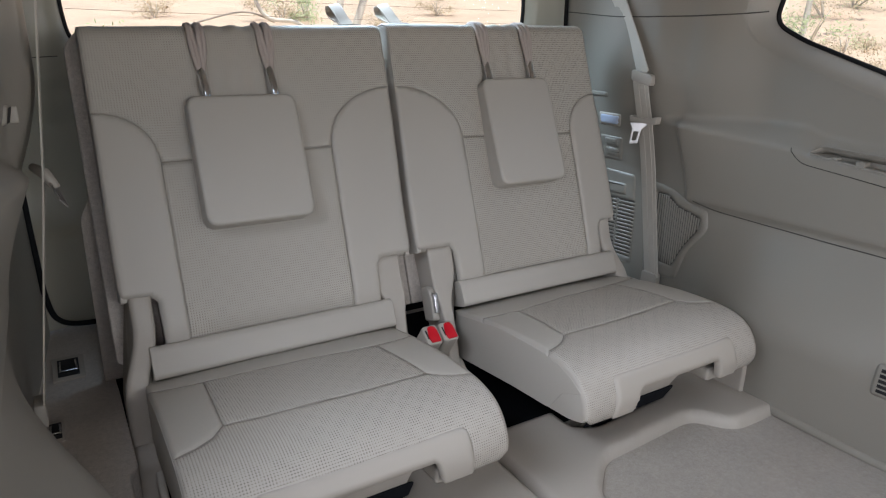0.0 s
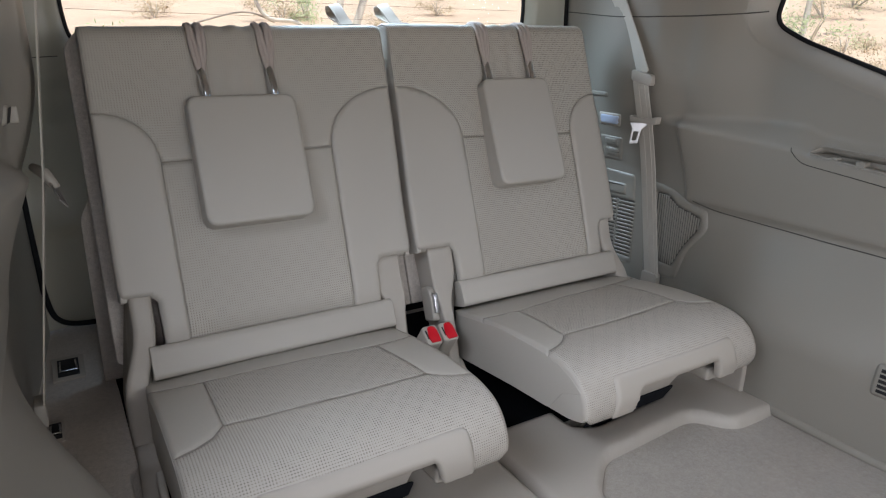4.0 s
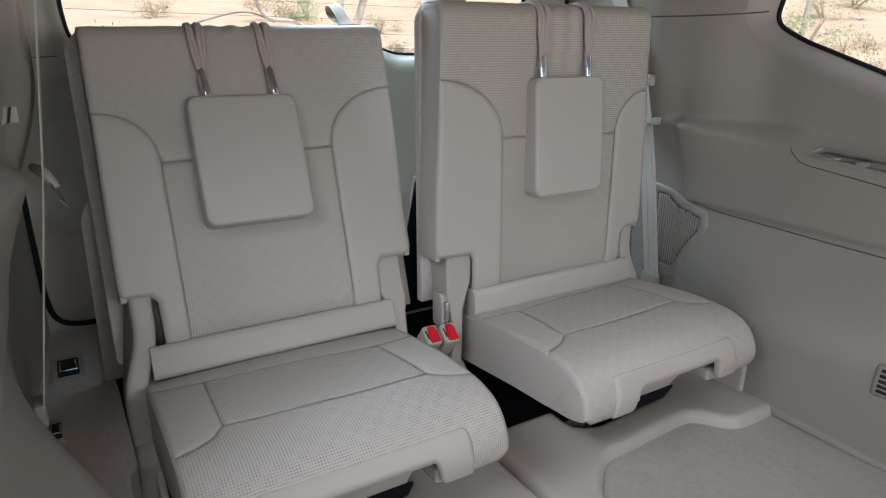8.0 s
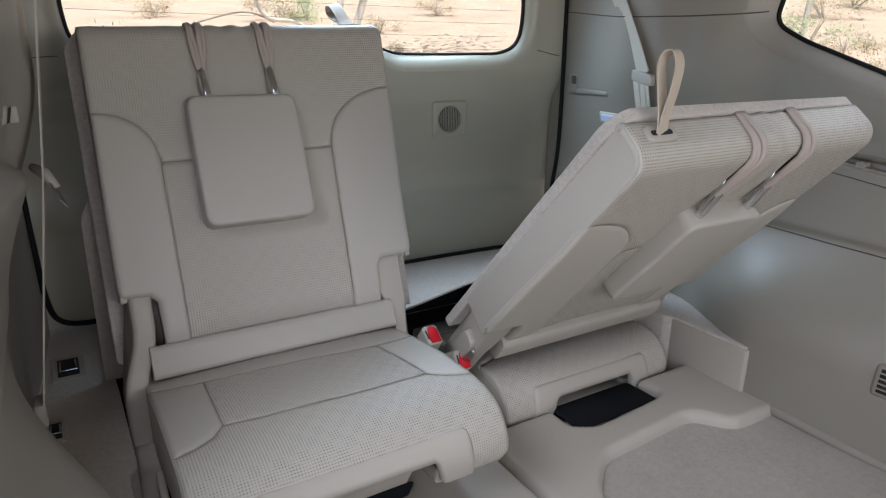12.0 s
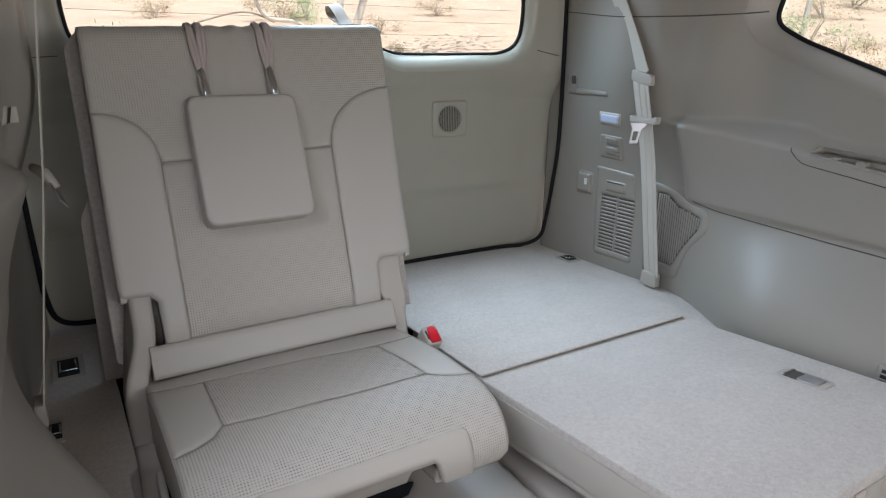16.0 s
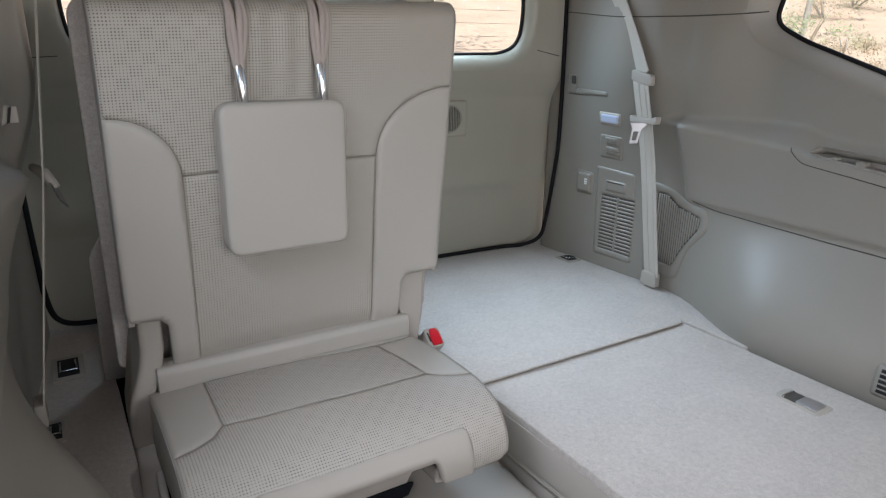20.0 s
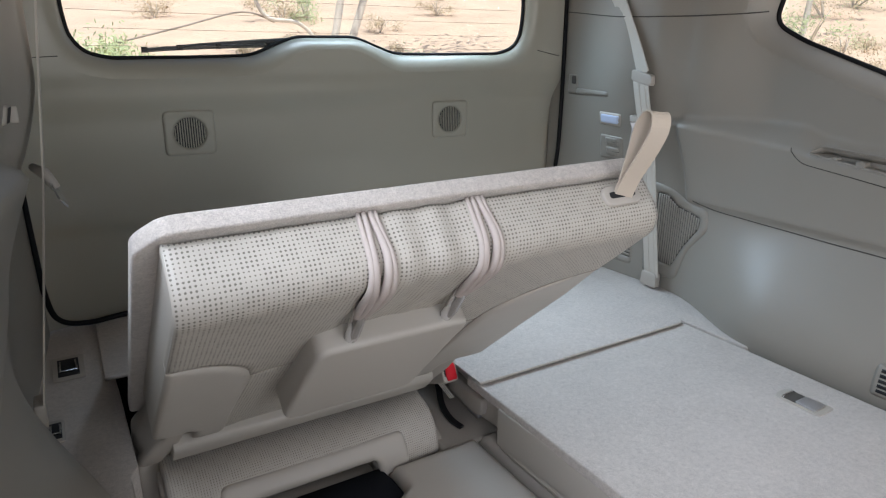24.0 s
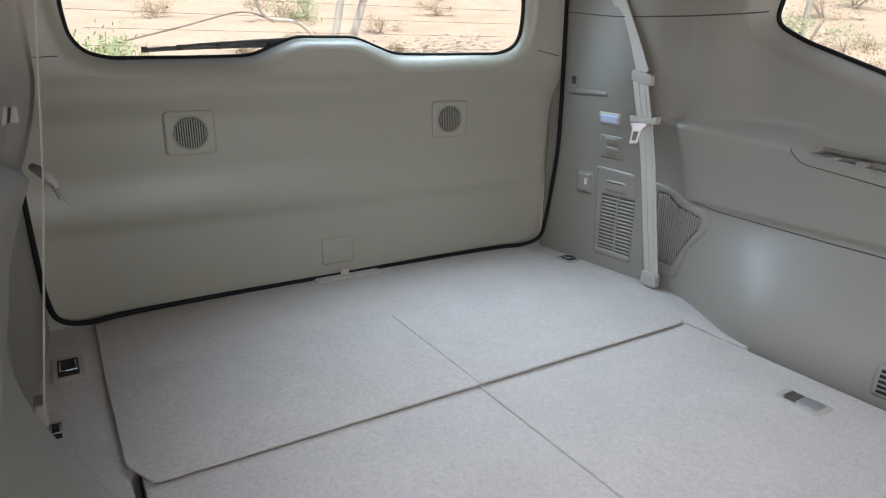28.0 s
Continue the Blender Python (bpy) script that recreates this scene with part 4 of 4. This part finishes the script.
    # swinging leg in the tray slot
    leg = part("leg", prism(smooth_loop([(0.205, -0.006), (0.402, -0.006), (0.402, 0.118), (0.380, 0.132), (0.226, 0.132), (0.205, 0.118)], 0.008, 3), lambda u, v, t: (u, v, t), -0.006, 0.006, 0.002, 1, m), SEAT_PLASTIC, seat, "swinging support leg under the cushion")
    part("leg_cover", prism(smooth_loop([(0.190, -0.012), (0.418, -0.012), (0.414, 0.078), (0.194, 0.078)], 0.01, 3), lambda u, v, t: (u, v, t), 0.0062, 0.0092, 0.001, 1, m), BLACK_MAT, leg, "black felt cover on the leg")
    # fixed hinge bracket and guard plate
    part("bracket", prism(smooth_loop([(0.115, -0.205), (0.185, -0.205), (0.180, -0.060), (0.160, -0.020), (0.128, -0.040)], 0.02, 4), lambda u, v, t: (t, u, v), 0.530, 0.5655, 0.009, 3, m), SEAT_PLASTIC, seat, "fixed plastic hinge bracket", Matrix.Translation(-Vector((m * BASE.x, BASE.y, BASE.z))))
    guard = smooth_loop([(0.215, -0.19), (0.19, -0.035), (0.165, -0.030), (0.10, -0.085), (0.04, -0.105), (0.0, -0.19)], 0.015, 4)
    for x0, x1 in ((0.529, 0.541), (0.056, 0.068)):
        part("guard", prism(guard, lambda u, v, t: (t, u, v), x0, x1, 0.003, 2, m), SEAT_PLASTIC, seat, "curved plastic guard beside the cushion", Matrix.Translation(-Vector((m * BASE.x, BASE.y, BASE.z))))
    settle(back, m)
    return seat, back, cush, leg, strap, buckle, rest, head


def floor_flap(m):
    poly = smooth_loop([(0.0008, -0.360), (0.553, -0.360), (0.583, -0.300), (0.585, 0.0), (0.0008, 0.0)], [0.004, 0.01, 0.01, 0.004, 0.004], 4)
    flap = part("floor_flap", prism(poly, lambda u, v, t: (u, v, t), 0.0, 0.0045, 0.0012, 2, m), CARPET)
    part("backing", prism(smooth_loop([(0.004, -0.352), (0.520, -0.352), (0.545, -0.300), (0.545, -0.006), (0.004, -0.006)], 0.005, 2), lambda u, v, t: (u, v, t), -0.0022, -0.0003, 0, 1, m), BLACK_MAT, flap, "black backing board")
    return tagged(flap, "carpeted floor flap hinged behind the folding seat", "floor flap", "rear floor flaps")


SEATS = [(m, start, *folding_seat(m), floor_flap(m)) for m, start in ((1, 0.0), (-1, 11.45))]


# ---- belts ----
def near_belt(root, base):
    top, foot, grip, tip = Vector((-0.583, 0.330, 0.773)), Vector((-0.679, 0.210, 0.033)), Vector((-0.624, 0.240, 0.406)), Vector((-0.604, 0.200, 0.372))
    part("webbing", tube([tuple(top.lerp(grip, i / 8)) for i in range(9)] + [tuple(grip.lerp(foot, i / 10)) for i in range(1, 11)], 0, flat=(0.021, 0.0012, (0.05, 1, 0.1))), WEBBING, root, place=base)
    part("anchor", block(foot.x - 0.010, foot.x + 0.006, foot.y - 0.022, foot.y + 0.022, foot.z - 0.004, foot.z + 0.034, 0.004), SEAT_PLASTIC, root, "belt anchor cover", base)
    slide = part("tongue_grip", tube([tuple(grip + Vector((-0.012, 0.03, 0.010))), tuple(grip + Vector((0.002, 0.0, 0.004))), tuple(grip + Vector((0.014, -0.012, -0.016)))], [0.006, 0.0085, 0.006], 8), SEAT_PLASTIC, root, "beige plastic tongue grip", base)
    part("tongue", tube([tuple(grip + Vector((0.012, -0.012, -0.014))), tuple(tip)], 0, flat=(0.011, 0.0012, (0.1, 1, 0))), CHROME, slide, "bright steel belt tongue")


def belt(m):
    root = empty("seat_belt", (m * 0.68, 0.20, 0.0), "beige seat belt hanging down the side trim", "seat belt", "side belts")
    base = Matrix.Translation((-m * 0.68, -0.20, 0))
    if m < 0:
        return near_belt(root, base)
    upper = [tuple(q) for q in spline([(0.640, 0.490, 0.93), (0.625, 0.392, 0.775), (0.615, 0.343, 0.706), (0.612, 0.284, 0.612), (0.611, 0.241, 0.535)], 5)]
    part("upper_webbing", tube(upper, 0, mirror=m, flat=(0.025, 0.0011, (0.22, 1, 0.4))), WEBBING, root, place=base)
    lower = [tuple(q) for q in spline([(0.611, 0.246, 0.532), (0.607, 0.240, 0.503), (0.623, 0.229, 0.415), (0.643, 0.223, 0.311), (0.665, 0.217, 0.165), (0.680, 0.206, 0.031)], 5)]
    part("lower_webbing", tube(lower, 0, mirror=m, flat=(0.025, 0.0011, (0.12, 1, 0))), WEBBING, root, place=base)
    for k in (-0.010, 0.010):
        part("webbing_rib", tube([(x - 0.0016 + k * 0.12, y + k, z) for x, y, z in lower], 0, mirror=m, flat=(0.0045, 0.0006, (0.12, 1, 0))), WEBBING, root, place=base)
    part("guide", prism(smooth_loop([(0.208, 0.510), (0.270, 0.522), (0.270, 0.548), (0.208, 0.536)], 0.008, 3), lambda u, v, t: (t, u, v), 0.602, 0.616, 0.003, 2, m), SEAT_PLASTIC, root, "beige plastic belt guide", base)
    part("anchor", prism(smooth_loop([(0.184, 0.004), (0.234, 0.004), (0.232, 0.040), (0.186, 0.040)], 0.006, 3), lambda u, v, t: (t, u, v), 0.672, 0.690, 0.003, 2, m), SEAT_PLASTIC, root, "belt anchor cover", base)
    grip = part("tongue_grip", prism(smooth_loop([(0.190, 0.424), (0.268, 0.424), (0.271, 0.441), (0.255, 0.436), (0.207, 0.436), (0.187, 0.443)], 0.005, 3), lambda u, v, t: (t, u, v), 0.610, 0.628, 0.004, 2, m), SEAT_PLASTIC, root, "beige plastic tongue grip", base)
    q = smooth_loop([(-0.020, 0.0), (0.022, 0.0), (0.018, -0.008), (0.008, -0.016), (0.002, -0.050), (-0.018, -0.052), (-0.014, -0.016)], 0.003, 3)
    me = sheet("tongue", q, lambda u, v, h: (0.606 + 0.67 * u - 0.74 * h, 0.236 - 0.74 * u - 0.67 * h, 0.425 + v), 0.0018, [[(-0.010, -0.022), (0.001, -0.022), (-0.003, -0.043), (-0.012, -0.043)]], depth=0.0025, mirror=m)
    part("tongue", me, STEEL, grip, "bright steel belt tongue")


belt(1)
belt(-1)


# ---- fittings on the side trim ----
def along(line, lift):
    """The line on the side trim, closely followed."""
    return [(wall_x(q.x, q.y) - lift, q.x, q.y) for q in spline([(y, z, 0) for y, z in line], 8)]



def on_wall(lift=0.0):
    return lambda u, v, h: (wall_x(u, v) - lift - h, u, v)


def wall_plate(name, poly, lift, r, material, parent, label="", rnd=0.01, holes=(), m=1, step=0.006):
    return part(name, sheet(name, smooth_loop(poly, rnd, 4), on_wall(), step, holes, height=lambda u, v: lift, r=r, depth=lift + 0.004, mirror=m), material, parent, label)


def fittings(m):
    lamp = tagged(wall_plate("courtesy_lamp", [(0.337, 0.401), (0.418, 0.401), (0.417, 0.434), (0.326, 0.435)], 0.004, 0.003, SEAT_PLASTIC, None, rnd=0.006, m=m, step=0.005), "small courtesy lamp with a clear lens, unlit", "lamp", "courtesy lamps")
    wall_plate("lens", [(0.341, 0.406), (0.411, 0.405), (0.409, 0.430), (0.332, 0.430)], 0.006, 0.003, LENS, lamp, "ribbed lens, sky reflection put into its pale blue", rnd=0.004, m=m, step=0.004)
    sw = tagged(wall_plate("switch_panel", [(0.348, 0.309), (0.425, 0.310), (0.420, 0.374), (0.335, 0.373)], 0.003, 0.002, TRIM, None, rnd=0.008, m=m), "beige panel with two seat-folding switches", "switch")
    for z in (0.321, 0.347):
        wall_plate("switch_button", [(0.352, z), (0.396, z + 0.001), (0.398, z + 0.021), (0.354, z + 0.020)], 0.006, 0.002, TRIM, sw, rnd=0.003, m=m, step=0.004)
        wall_plate("button_line", [(0.352, z + 0.0095), (0.374, z + 0.0095), (0.374, z + 0.0105), (0.352, z + 0.0105)], 0.0066, 0.0, DARK_SLOT, sw, rnd=0, m=m, step=0.004)
    bt = tagged(wall_plate("power_button", [(0.446, 0.197), (0.506, 0.196), (0.508, 0.264), (0.447, 0.260)], 0.003, 0.002, TRIM, None, rnd=0.008, m=m), "square beige button with a small white mark", "button")
    wall_plate("button_cap", [(0.452, 0.202), (0.500, 0.203), (0.502, 0.257), (0.453, 0.255)], 0.009, 0.004, TRIM, bt, rnd=0.006, m=m, step=0.004)
    for k in range(3):
        wall_plate("mark", [ (0.461, 0.225 + k * 0.006),  (0.471, 0.225 + k * 0.006),  (0.471, 0.229 + k * 0.006),  (0.461, 0.229 + k * 0.006)], 0.0096, 0, WHITE, bt, rnd=0, m=m, step=0.004)
    # air outlet with a pull-open lid
    grid = [(0.299, 0.053), (0.410, 0.053), (0.410, 0.208), (0.299, 0.208)]
    vent = tagged(wall_plate("vent_panel", [(0.293, 0.035), (0.424, 0.033), (0.437, 0.284), (0.305, 0.278)], 0.003, 0.002, TRIM, None, rnd=0.010, m=m, holes=[grid]), "beige vent panel with horizontal slats and a finger pull", "vent")
    part("vent_back", sheet("vent_back", grid, on_wall(0.0012), 0.02, mirror=m), DARK_SLOT, vent)
    for i in range(15):
        z0 = 0.0555 + i * 0.01005
        for y0, y1 in ((0.299, 0.352), (0.357, 0.410)):
            wall_plate("slat", [(y0, z0), (y1, z0), (y1, z0 + 0.0068), (y0, z0 + 0.0068)], 0.0038, 0.0015, TRIM, vent, rnd=0, m=m, step=0.012)
    wall_plate("centre_bar", [(0.3515, 0.053), (0.3575, 0.053), (0.3575, 0.207), (0.3515, 0.207)], 0.0024, 0.0, TRIM, vent, rnd=0, m=m, step=0.003)
    wall_plate("finger_pull", [(0.329, 0.219), (0.398, 0.219), (0.400, 0.250), (0.331, 0.250)], 0.0065, 0.003, TRIM, vent, rnd=0.004, m=m)
    # flat dark strip paints the shade under the lip of the finger pull
    wall_plate("pull_shadow_gap", [(0.336, 0.2435), (0.394, 0.2435), (0.394, 0.2468), (0.337, 0.2458)], 0.0072, 0, DARK_SLOT, vent, rnd=0, m=m)
    # speaker grille with upright ribs
    out = [(0.235, 0.271), (0.191, 0.264), (0.152, 0.247), (0.116, 0.235), (0.080, 0.231), (0.069, 0.184), (0.120, 0.121), (0.147, 0.038), (0.201, 0.026), (0.255, 0.032), (0.256, 0.269)]
    net = [(0.231, 0.248), (0.198, 0.245), (0.167, 0.224), (0.121, 0.215), (0.096, 0.208), (0.095, 0.182), (0.138, 0.121), (0.166, 0.067), (0.199, 0.067), (0.233, 0.073)]
    gr = tagged(wall_plate("speaker_grille", out, 0.004, 0.003, TRIM, None, rnd=0.012, m=m, holes=[net]), "beige speaker cover with upright ribs", "speaker")
    part("grille_back", sheet("grille_back", net, on_wall(0.0010), 0.02, mirror=m), DARK_SLOT, gr)
    for i in range(20):
        y = 0.0990 + i * 0.00703
        zs = [z for z in np.arange(0.06, 0.26, 0.004) if inside(np.array([[y, z]]), net)[0]]
        if zs:
            wall_plate("rib", [(y - 0.0022, zs[0]), (y + 0.0022, zs[0]), (y + 0.0022, zs[-1]), (y - 0.0022, zs[-1])], 0.0034, 0.001, TRIM, gr, rnd=0, m=m, step=0.012)
    hook = tagged(wall_plate("trim_catch", [(0.526, 0.470), (0.564, 0.469), (0.566, 0.523), (0.531, 0.523)], 0.003, 0.002, TRIM, None, rnd=0.006, m=m), "moulded recess with a catch in the side trim", "catch")
    # flat dark plate, the hollow's shade put into its colour
    wall_plate("recess", [(0.533, 0.497), (0.551, 0.497), (0.553, 0.519), (0.536, 0.519)], 0.0036, 0, DARK_SLOT, hook, rnd=0.003, m=m)
    wall_plate("lip", [(0.370, 0.475), (0.532, 0.468), (0.532, 0.486), (0.373, 0.487)], 0.005, 0.004, TRIM, hook, rnd=0.006, m=m)
    pocket = tagged(part("ledge_pocket", sheet("ledge_pocket", POCKET, on_wall(), 0.008, height=lambda u, v: -0.028, depth=-0.030, mirror=m), TRIM), "open storage pocket let into the arm ledge", "pocket")
    part("pocket_rim", tube([(wall_x(y, z) - 0.0005, y, z) for y, z in POCKET], 0.0022, 6, m, True), TRIM, pocket)
    cy, cz = POCKET[0][0] - 0.100, POCKET[0][1] - 0.012
    part("divider", prism(smooth_loop([(cy, cz - 0.010), (cy + 0.016, cz - 0.009), (cy + 0.016, cz + 0.010), (cy, cz + 0.009)], 0.003, 2), lambda u, v, t: (wall_x(u, v) + t, u, v), 0.002, 0.027, 0.002, 1, m), TRIM, pocket)
    for dy in (0.022, 0.030):
        part("clip", block(wall_x(-0.16, 0.4) + 0.004, wall_x(-0.16, 0.4) + 0.024, POCKET[0][0] - 0.018 - dy, POCKET[0][0] - 0.012 - dy, POCKET[0][1] - 0.016, POCKET[0][1] - 0.002, 0.002, m), SEAT_PLASTIC, pocket)
    low = tagged(part("low_vent", sheet("low_vent", smooth_loop([(-0.378, 0.005), (-0.50, 0.005), (-0.50, 0.066), (-0.378, 0.066)], 0.008, 3), on_wall(), 0.006, height=lambda u, v: 0.004, r=0.003, depth=0.008, mirror=m), TRIM), "low slotted air outlet in the wheel arch trim", "vent")
    for i in range(5):
        wall_plate("slot", [(-0.388, 0.014 + i * 0.0095), (-0.49, 0.014 + i * 0.0095), (-0.49, 0.020 + i * 0.0095), (-0.388, 0.020 + i * 0.0095)], 0.0046, 0, BLACK, low, rnd=0, m=m, step=0.01)
    # joint line between the upper pillar trim and the panel
    groove = along(((0.586, 0.687), (0.459, 0.676), (0.331, 0.667), (0.181, 0.665), (0.076, 0.667), (0.006, 0.672)), 0.0008)
    tagged(part("trim_joint_" + ("right" if m > 0 else "left"), tube(groove, 0.0013, 6, m), DARK_SLOT), "dark joint line across the side trim", "trim", kind="structure")
    seam = along([(0.118, 0.248), (0.067, 0.236), (-0.02, 0.233), (-0.127, 0.231), (-0.221, 0.229), (-0.313, 0.228), (-0.413, 0.224), (-0.513, 0.22), (-0.613, 0.216)], 0.0006)
    tagged(part("panel_joint_" + ("right" if m > 0 else "left"), tube(seam, 0.0013, 6, m), DARK_SLOT), "dark joint line round the arm panel", "trim", kind="structure")
    for line in ([(-0.103, 0.407), (-0.108, 0.398), (-0.122, 0.385), (-0.138, 0.378), (-0.178, 0.373), (-0.233, 0.367), (-0.291, 0.36), (-0.36, 0.352)],):
        cap = along(line, 0.0004)
        tagged(part("ledge_joint_" + ("right" if m > 0 else "left"), tube(cap, 0.0009, 6, m), DARK_SLOT), "dark joint line round the ledge cap", "trim", kind="structure")


fittings(1)

# belt latch on the near side trim
def near_side():
    flip = lambda lift: (lambda u, v, h: (wall_x(u, v) - lift - h, u, v))
    y, z = (0.151, 0.504)
    latch = tagged(part("belt_latch", sheet("belt_latch", smooth_loop([(y - 0.016, z - 0.013), (y + 0.010, z - 0.013), (y + 0.010, z + 0.013), (y - 0.016, z + 0.013)], 0.005, 3), flip(0.0), 0.004, height=lambda u, v: 0.004, r=0.004, depth=0.012, mirror=-1), SEAT_PLASTIC), "cream plastic belt latch with a black slot on the side trim", "belt latch")
    part("latch_slot", sheet("latch_slot", [(y - 0.012, z - 0.010), (y + 0.004, z - 0.010), (y + 0.004, z + 0.010), (y - 0.012, z + 0.010)], flip(0.0048), 0.006, mirror=-1), BLACK, latch, "black latch slot")
    part("latch_tab", block(wall_x(y, z) - 0.014, wall_x(y, z) - 0.003, y + 0.004, y + 0.009, z - 0.011, z + 0.010, 0.002, -1), SEAT_PLASTIC, latch)


near_side()



def tie_down(x, y, z, long, deep, label):
    root = empty("tie_down", (x, y, z), label, "tie-down", "floor tie-downs")
    part("plate", prism(smooth_loop([(-long / 2, -deep / 2), (long / 2, -deep / 2), (long / 2, deep / 2), (-long / 2, deep / 2)], 0.006, 3), lambda u, v, t: (u, v, t), 0.0, 0.003, 0.001), SEAT_PLASTIC, root)
    part("well", block(-long * 0.33, long * 0.33, -deep * 0.36, deep * 0.36, 0.0028, 0.0034, 0), BLACK, root, "black recess")
    part("ring", tube([(-long * 0.24, deep * 0.20, 0.005), (-long * 0.25, -deep * 0.22, 0.007), (long * 0.25, -deep * 0.22, 0.007), (long * 0.24, deep * 0.20, 0.005)], 0.0022, 6), CHROME, root, "bright metal ring")


tie_down(-0.641, 0.452, -0.002, 0.054, 0.105, "recessed metal tie-down ring in the carpeted ledge")
tie_down(-0.668, 0.222, -0.002, 0.026, 0.070, "small dark hook recess at the edge of the carpeted ledge")
tie_down(0.652, 0.490, -0.002, 0.050, 0.060, "recessed metal tie-down ring in the carpeted ledge")


# ---- motions ----
FOLD = [(0.0, 0.0), (6.3, 0.0), (6.5, 1.5), (7.0, 6.9), (7.5, 12.4), (8.0, 17.4), (8.5, 22.9), (9.0, 28.3), (9.5, 33.4), (10.0, 38.8), (10.5, 44.0), (11.0, 49.9), (11.5, 55.3), (12.0, 60.9), (12.5, 66.2), (13.0, 71.6), (13.5, 77.0), (14.0, 82.5), (14.5, 88.0), (15.0, 93.3), (15.5, 98.8), (16.0, 104.0), (16.4, 108.0), (16.6, 108.8)]
FLAP = [(0, 93.5), (6.9, 84.5), (17.4, 72.5), (28, 61), (38.8, 50.5), (49.9, 40), (60.9, 30.5), (66.2, 26.5), (77, 19), (88, 12), (98.8, 5.5), (108.8, 0.2)]
SLIDE = [(9.35, 0, 0, 0), (9.5, 0.016, 0.007, -2), (9.6, 0.059, 0.012, -5), (9.8, 0.111, 0.015, -8), (10.0, 0.168, -0.004, -9), (10.25, 0.196, -0.050, -6), (10.5, 0.206, -0.095, -2.5), (10.8, 0.205, -0.119, -0.5), (11.0, 0.204, -0.123, 0)]
CORNER = Vector((0, -0.185, 0.072))
TIP_Y = [(0, 0.146), (28, 0.138), (38.8, 0.130), (49.9, 0.113), (66.2, 0.083), (88, 0.055), (108.8, 0.048)]
TIP_Z = [(0, 0.048), (28, 0.046), (38.8, 0.040), (49.9, 0.026), (66.2, 0.002), (88, -0.018), (108.8, -0.060)]
TIP_A = [(0, 36), (28, 40), (38.8, 44), (49.9, 50), (66.2, 62), (88, 80), (108.8, 95)]
LEG_Y, LEG_Z = -0.058, -0.124


def motions():
    for m, start, seat, back, cush, leg, strap, buckle, rest, head, flap in SEATS:
        home = Vector((m * BASE.x, BASE.y, BASE.z))
        times = [(0.0 if t == 0 else min(28.0, t + start), a) for t, a in FOLD]
        if times[-1][0] < 28.0:
            times.append((28.0, 108.8))
        times = [r for i, r in enumerate(times) if i == 0 or r[0] > times[i - 1][0]]
        walk(back, [(t, pose(-home.x, HINGE_Y - home.y, HINGE_Z - home.z, a)) for t, a in times])
        walk(flap, [(t, pose(0, FLAP_Y, 0.0028, -between(FLAP, a))) for t, a in times])
        rows, legs = [], []
        for t, dy, dz, tilt in [(0.0 - start, 0, 0, 0)] + SLIDE + [(28.0 - start, 0.204, -0.123, 0)]:
            r = Matrix.Rotation(radians(tilt), 3, "X")
            p = CORNER + Vector((0, dy, dz)) - r @ CORNER
            rows.append((t + start, pose(p.x - home.x, p.y - home.y, p.z - home.z, tilt)))
            hold = p + r @ Vector((0, -0.128, 0.0))
            legs.append((t + start, pose(-home.x, LEG_Y - home.y, LEG_Z - home.z, math.degrees(math.atan2(hold.z - LEG_Z, hold.y - LEG_Y)))))
        walk(cush, rows)
        walk(leg, legs)
        rows = []
        for t, a in times:
            y, z, tilt = between(TIP_Y, a), between(TIP_Z, a), between(TIP_A, a)
            rows.append((t, pose(m * 0.019 + 0.012 * ease(80, 108, a) - home.x, y - home.y, z - home.z, tilt)))
        walk(buckle, rows)
        # one headrest is loose and sinks a little on its posts
        sink = 0.012 if m > 0 else 0.0
        walk(rest, [(t, Matrix.Translation(ns(0, 0, -sink * ease(8, 36, a))) @ head @ pose(0, 0, 0, 330 * sink * ease(8, 36, a))) for t, a in times])
        top = ns(m * 0.057, -0.007, 0.715 + TALL[m])
        walk(strap, [(t, pose(*top, -46 - 22 * ease(30, 0, a) - (14 if m > 0 else 0) * ease(34, 60, a) * ease(88, 68, a), 0, 0) @ pose(0, 0, 0, 0, 1 + 68 * ease(66, 94, a), 0) @ pose(0, 0, 0, 0, 0, (34 if m > 0 else 0) * ease(34, 58, a) * ease(88, 68, a) - 28 * ease(66, 94, a))) for t, a in times])


motions()
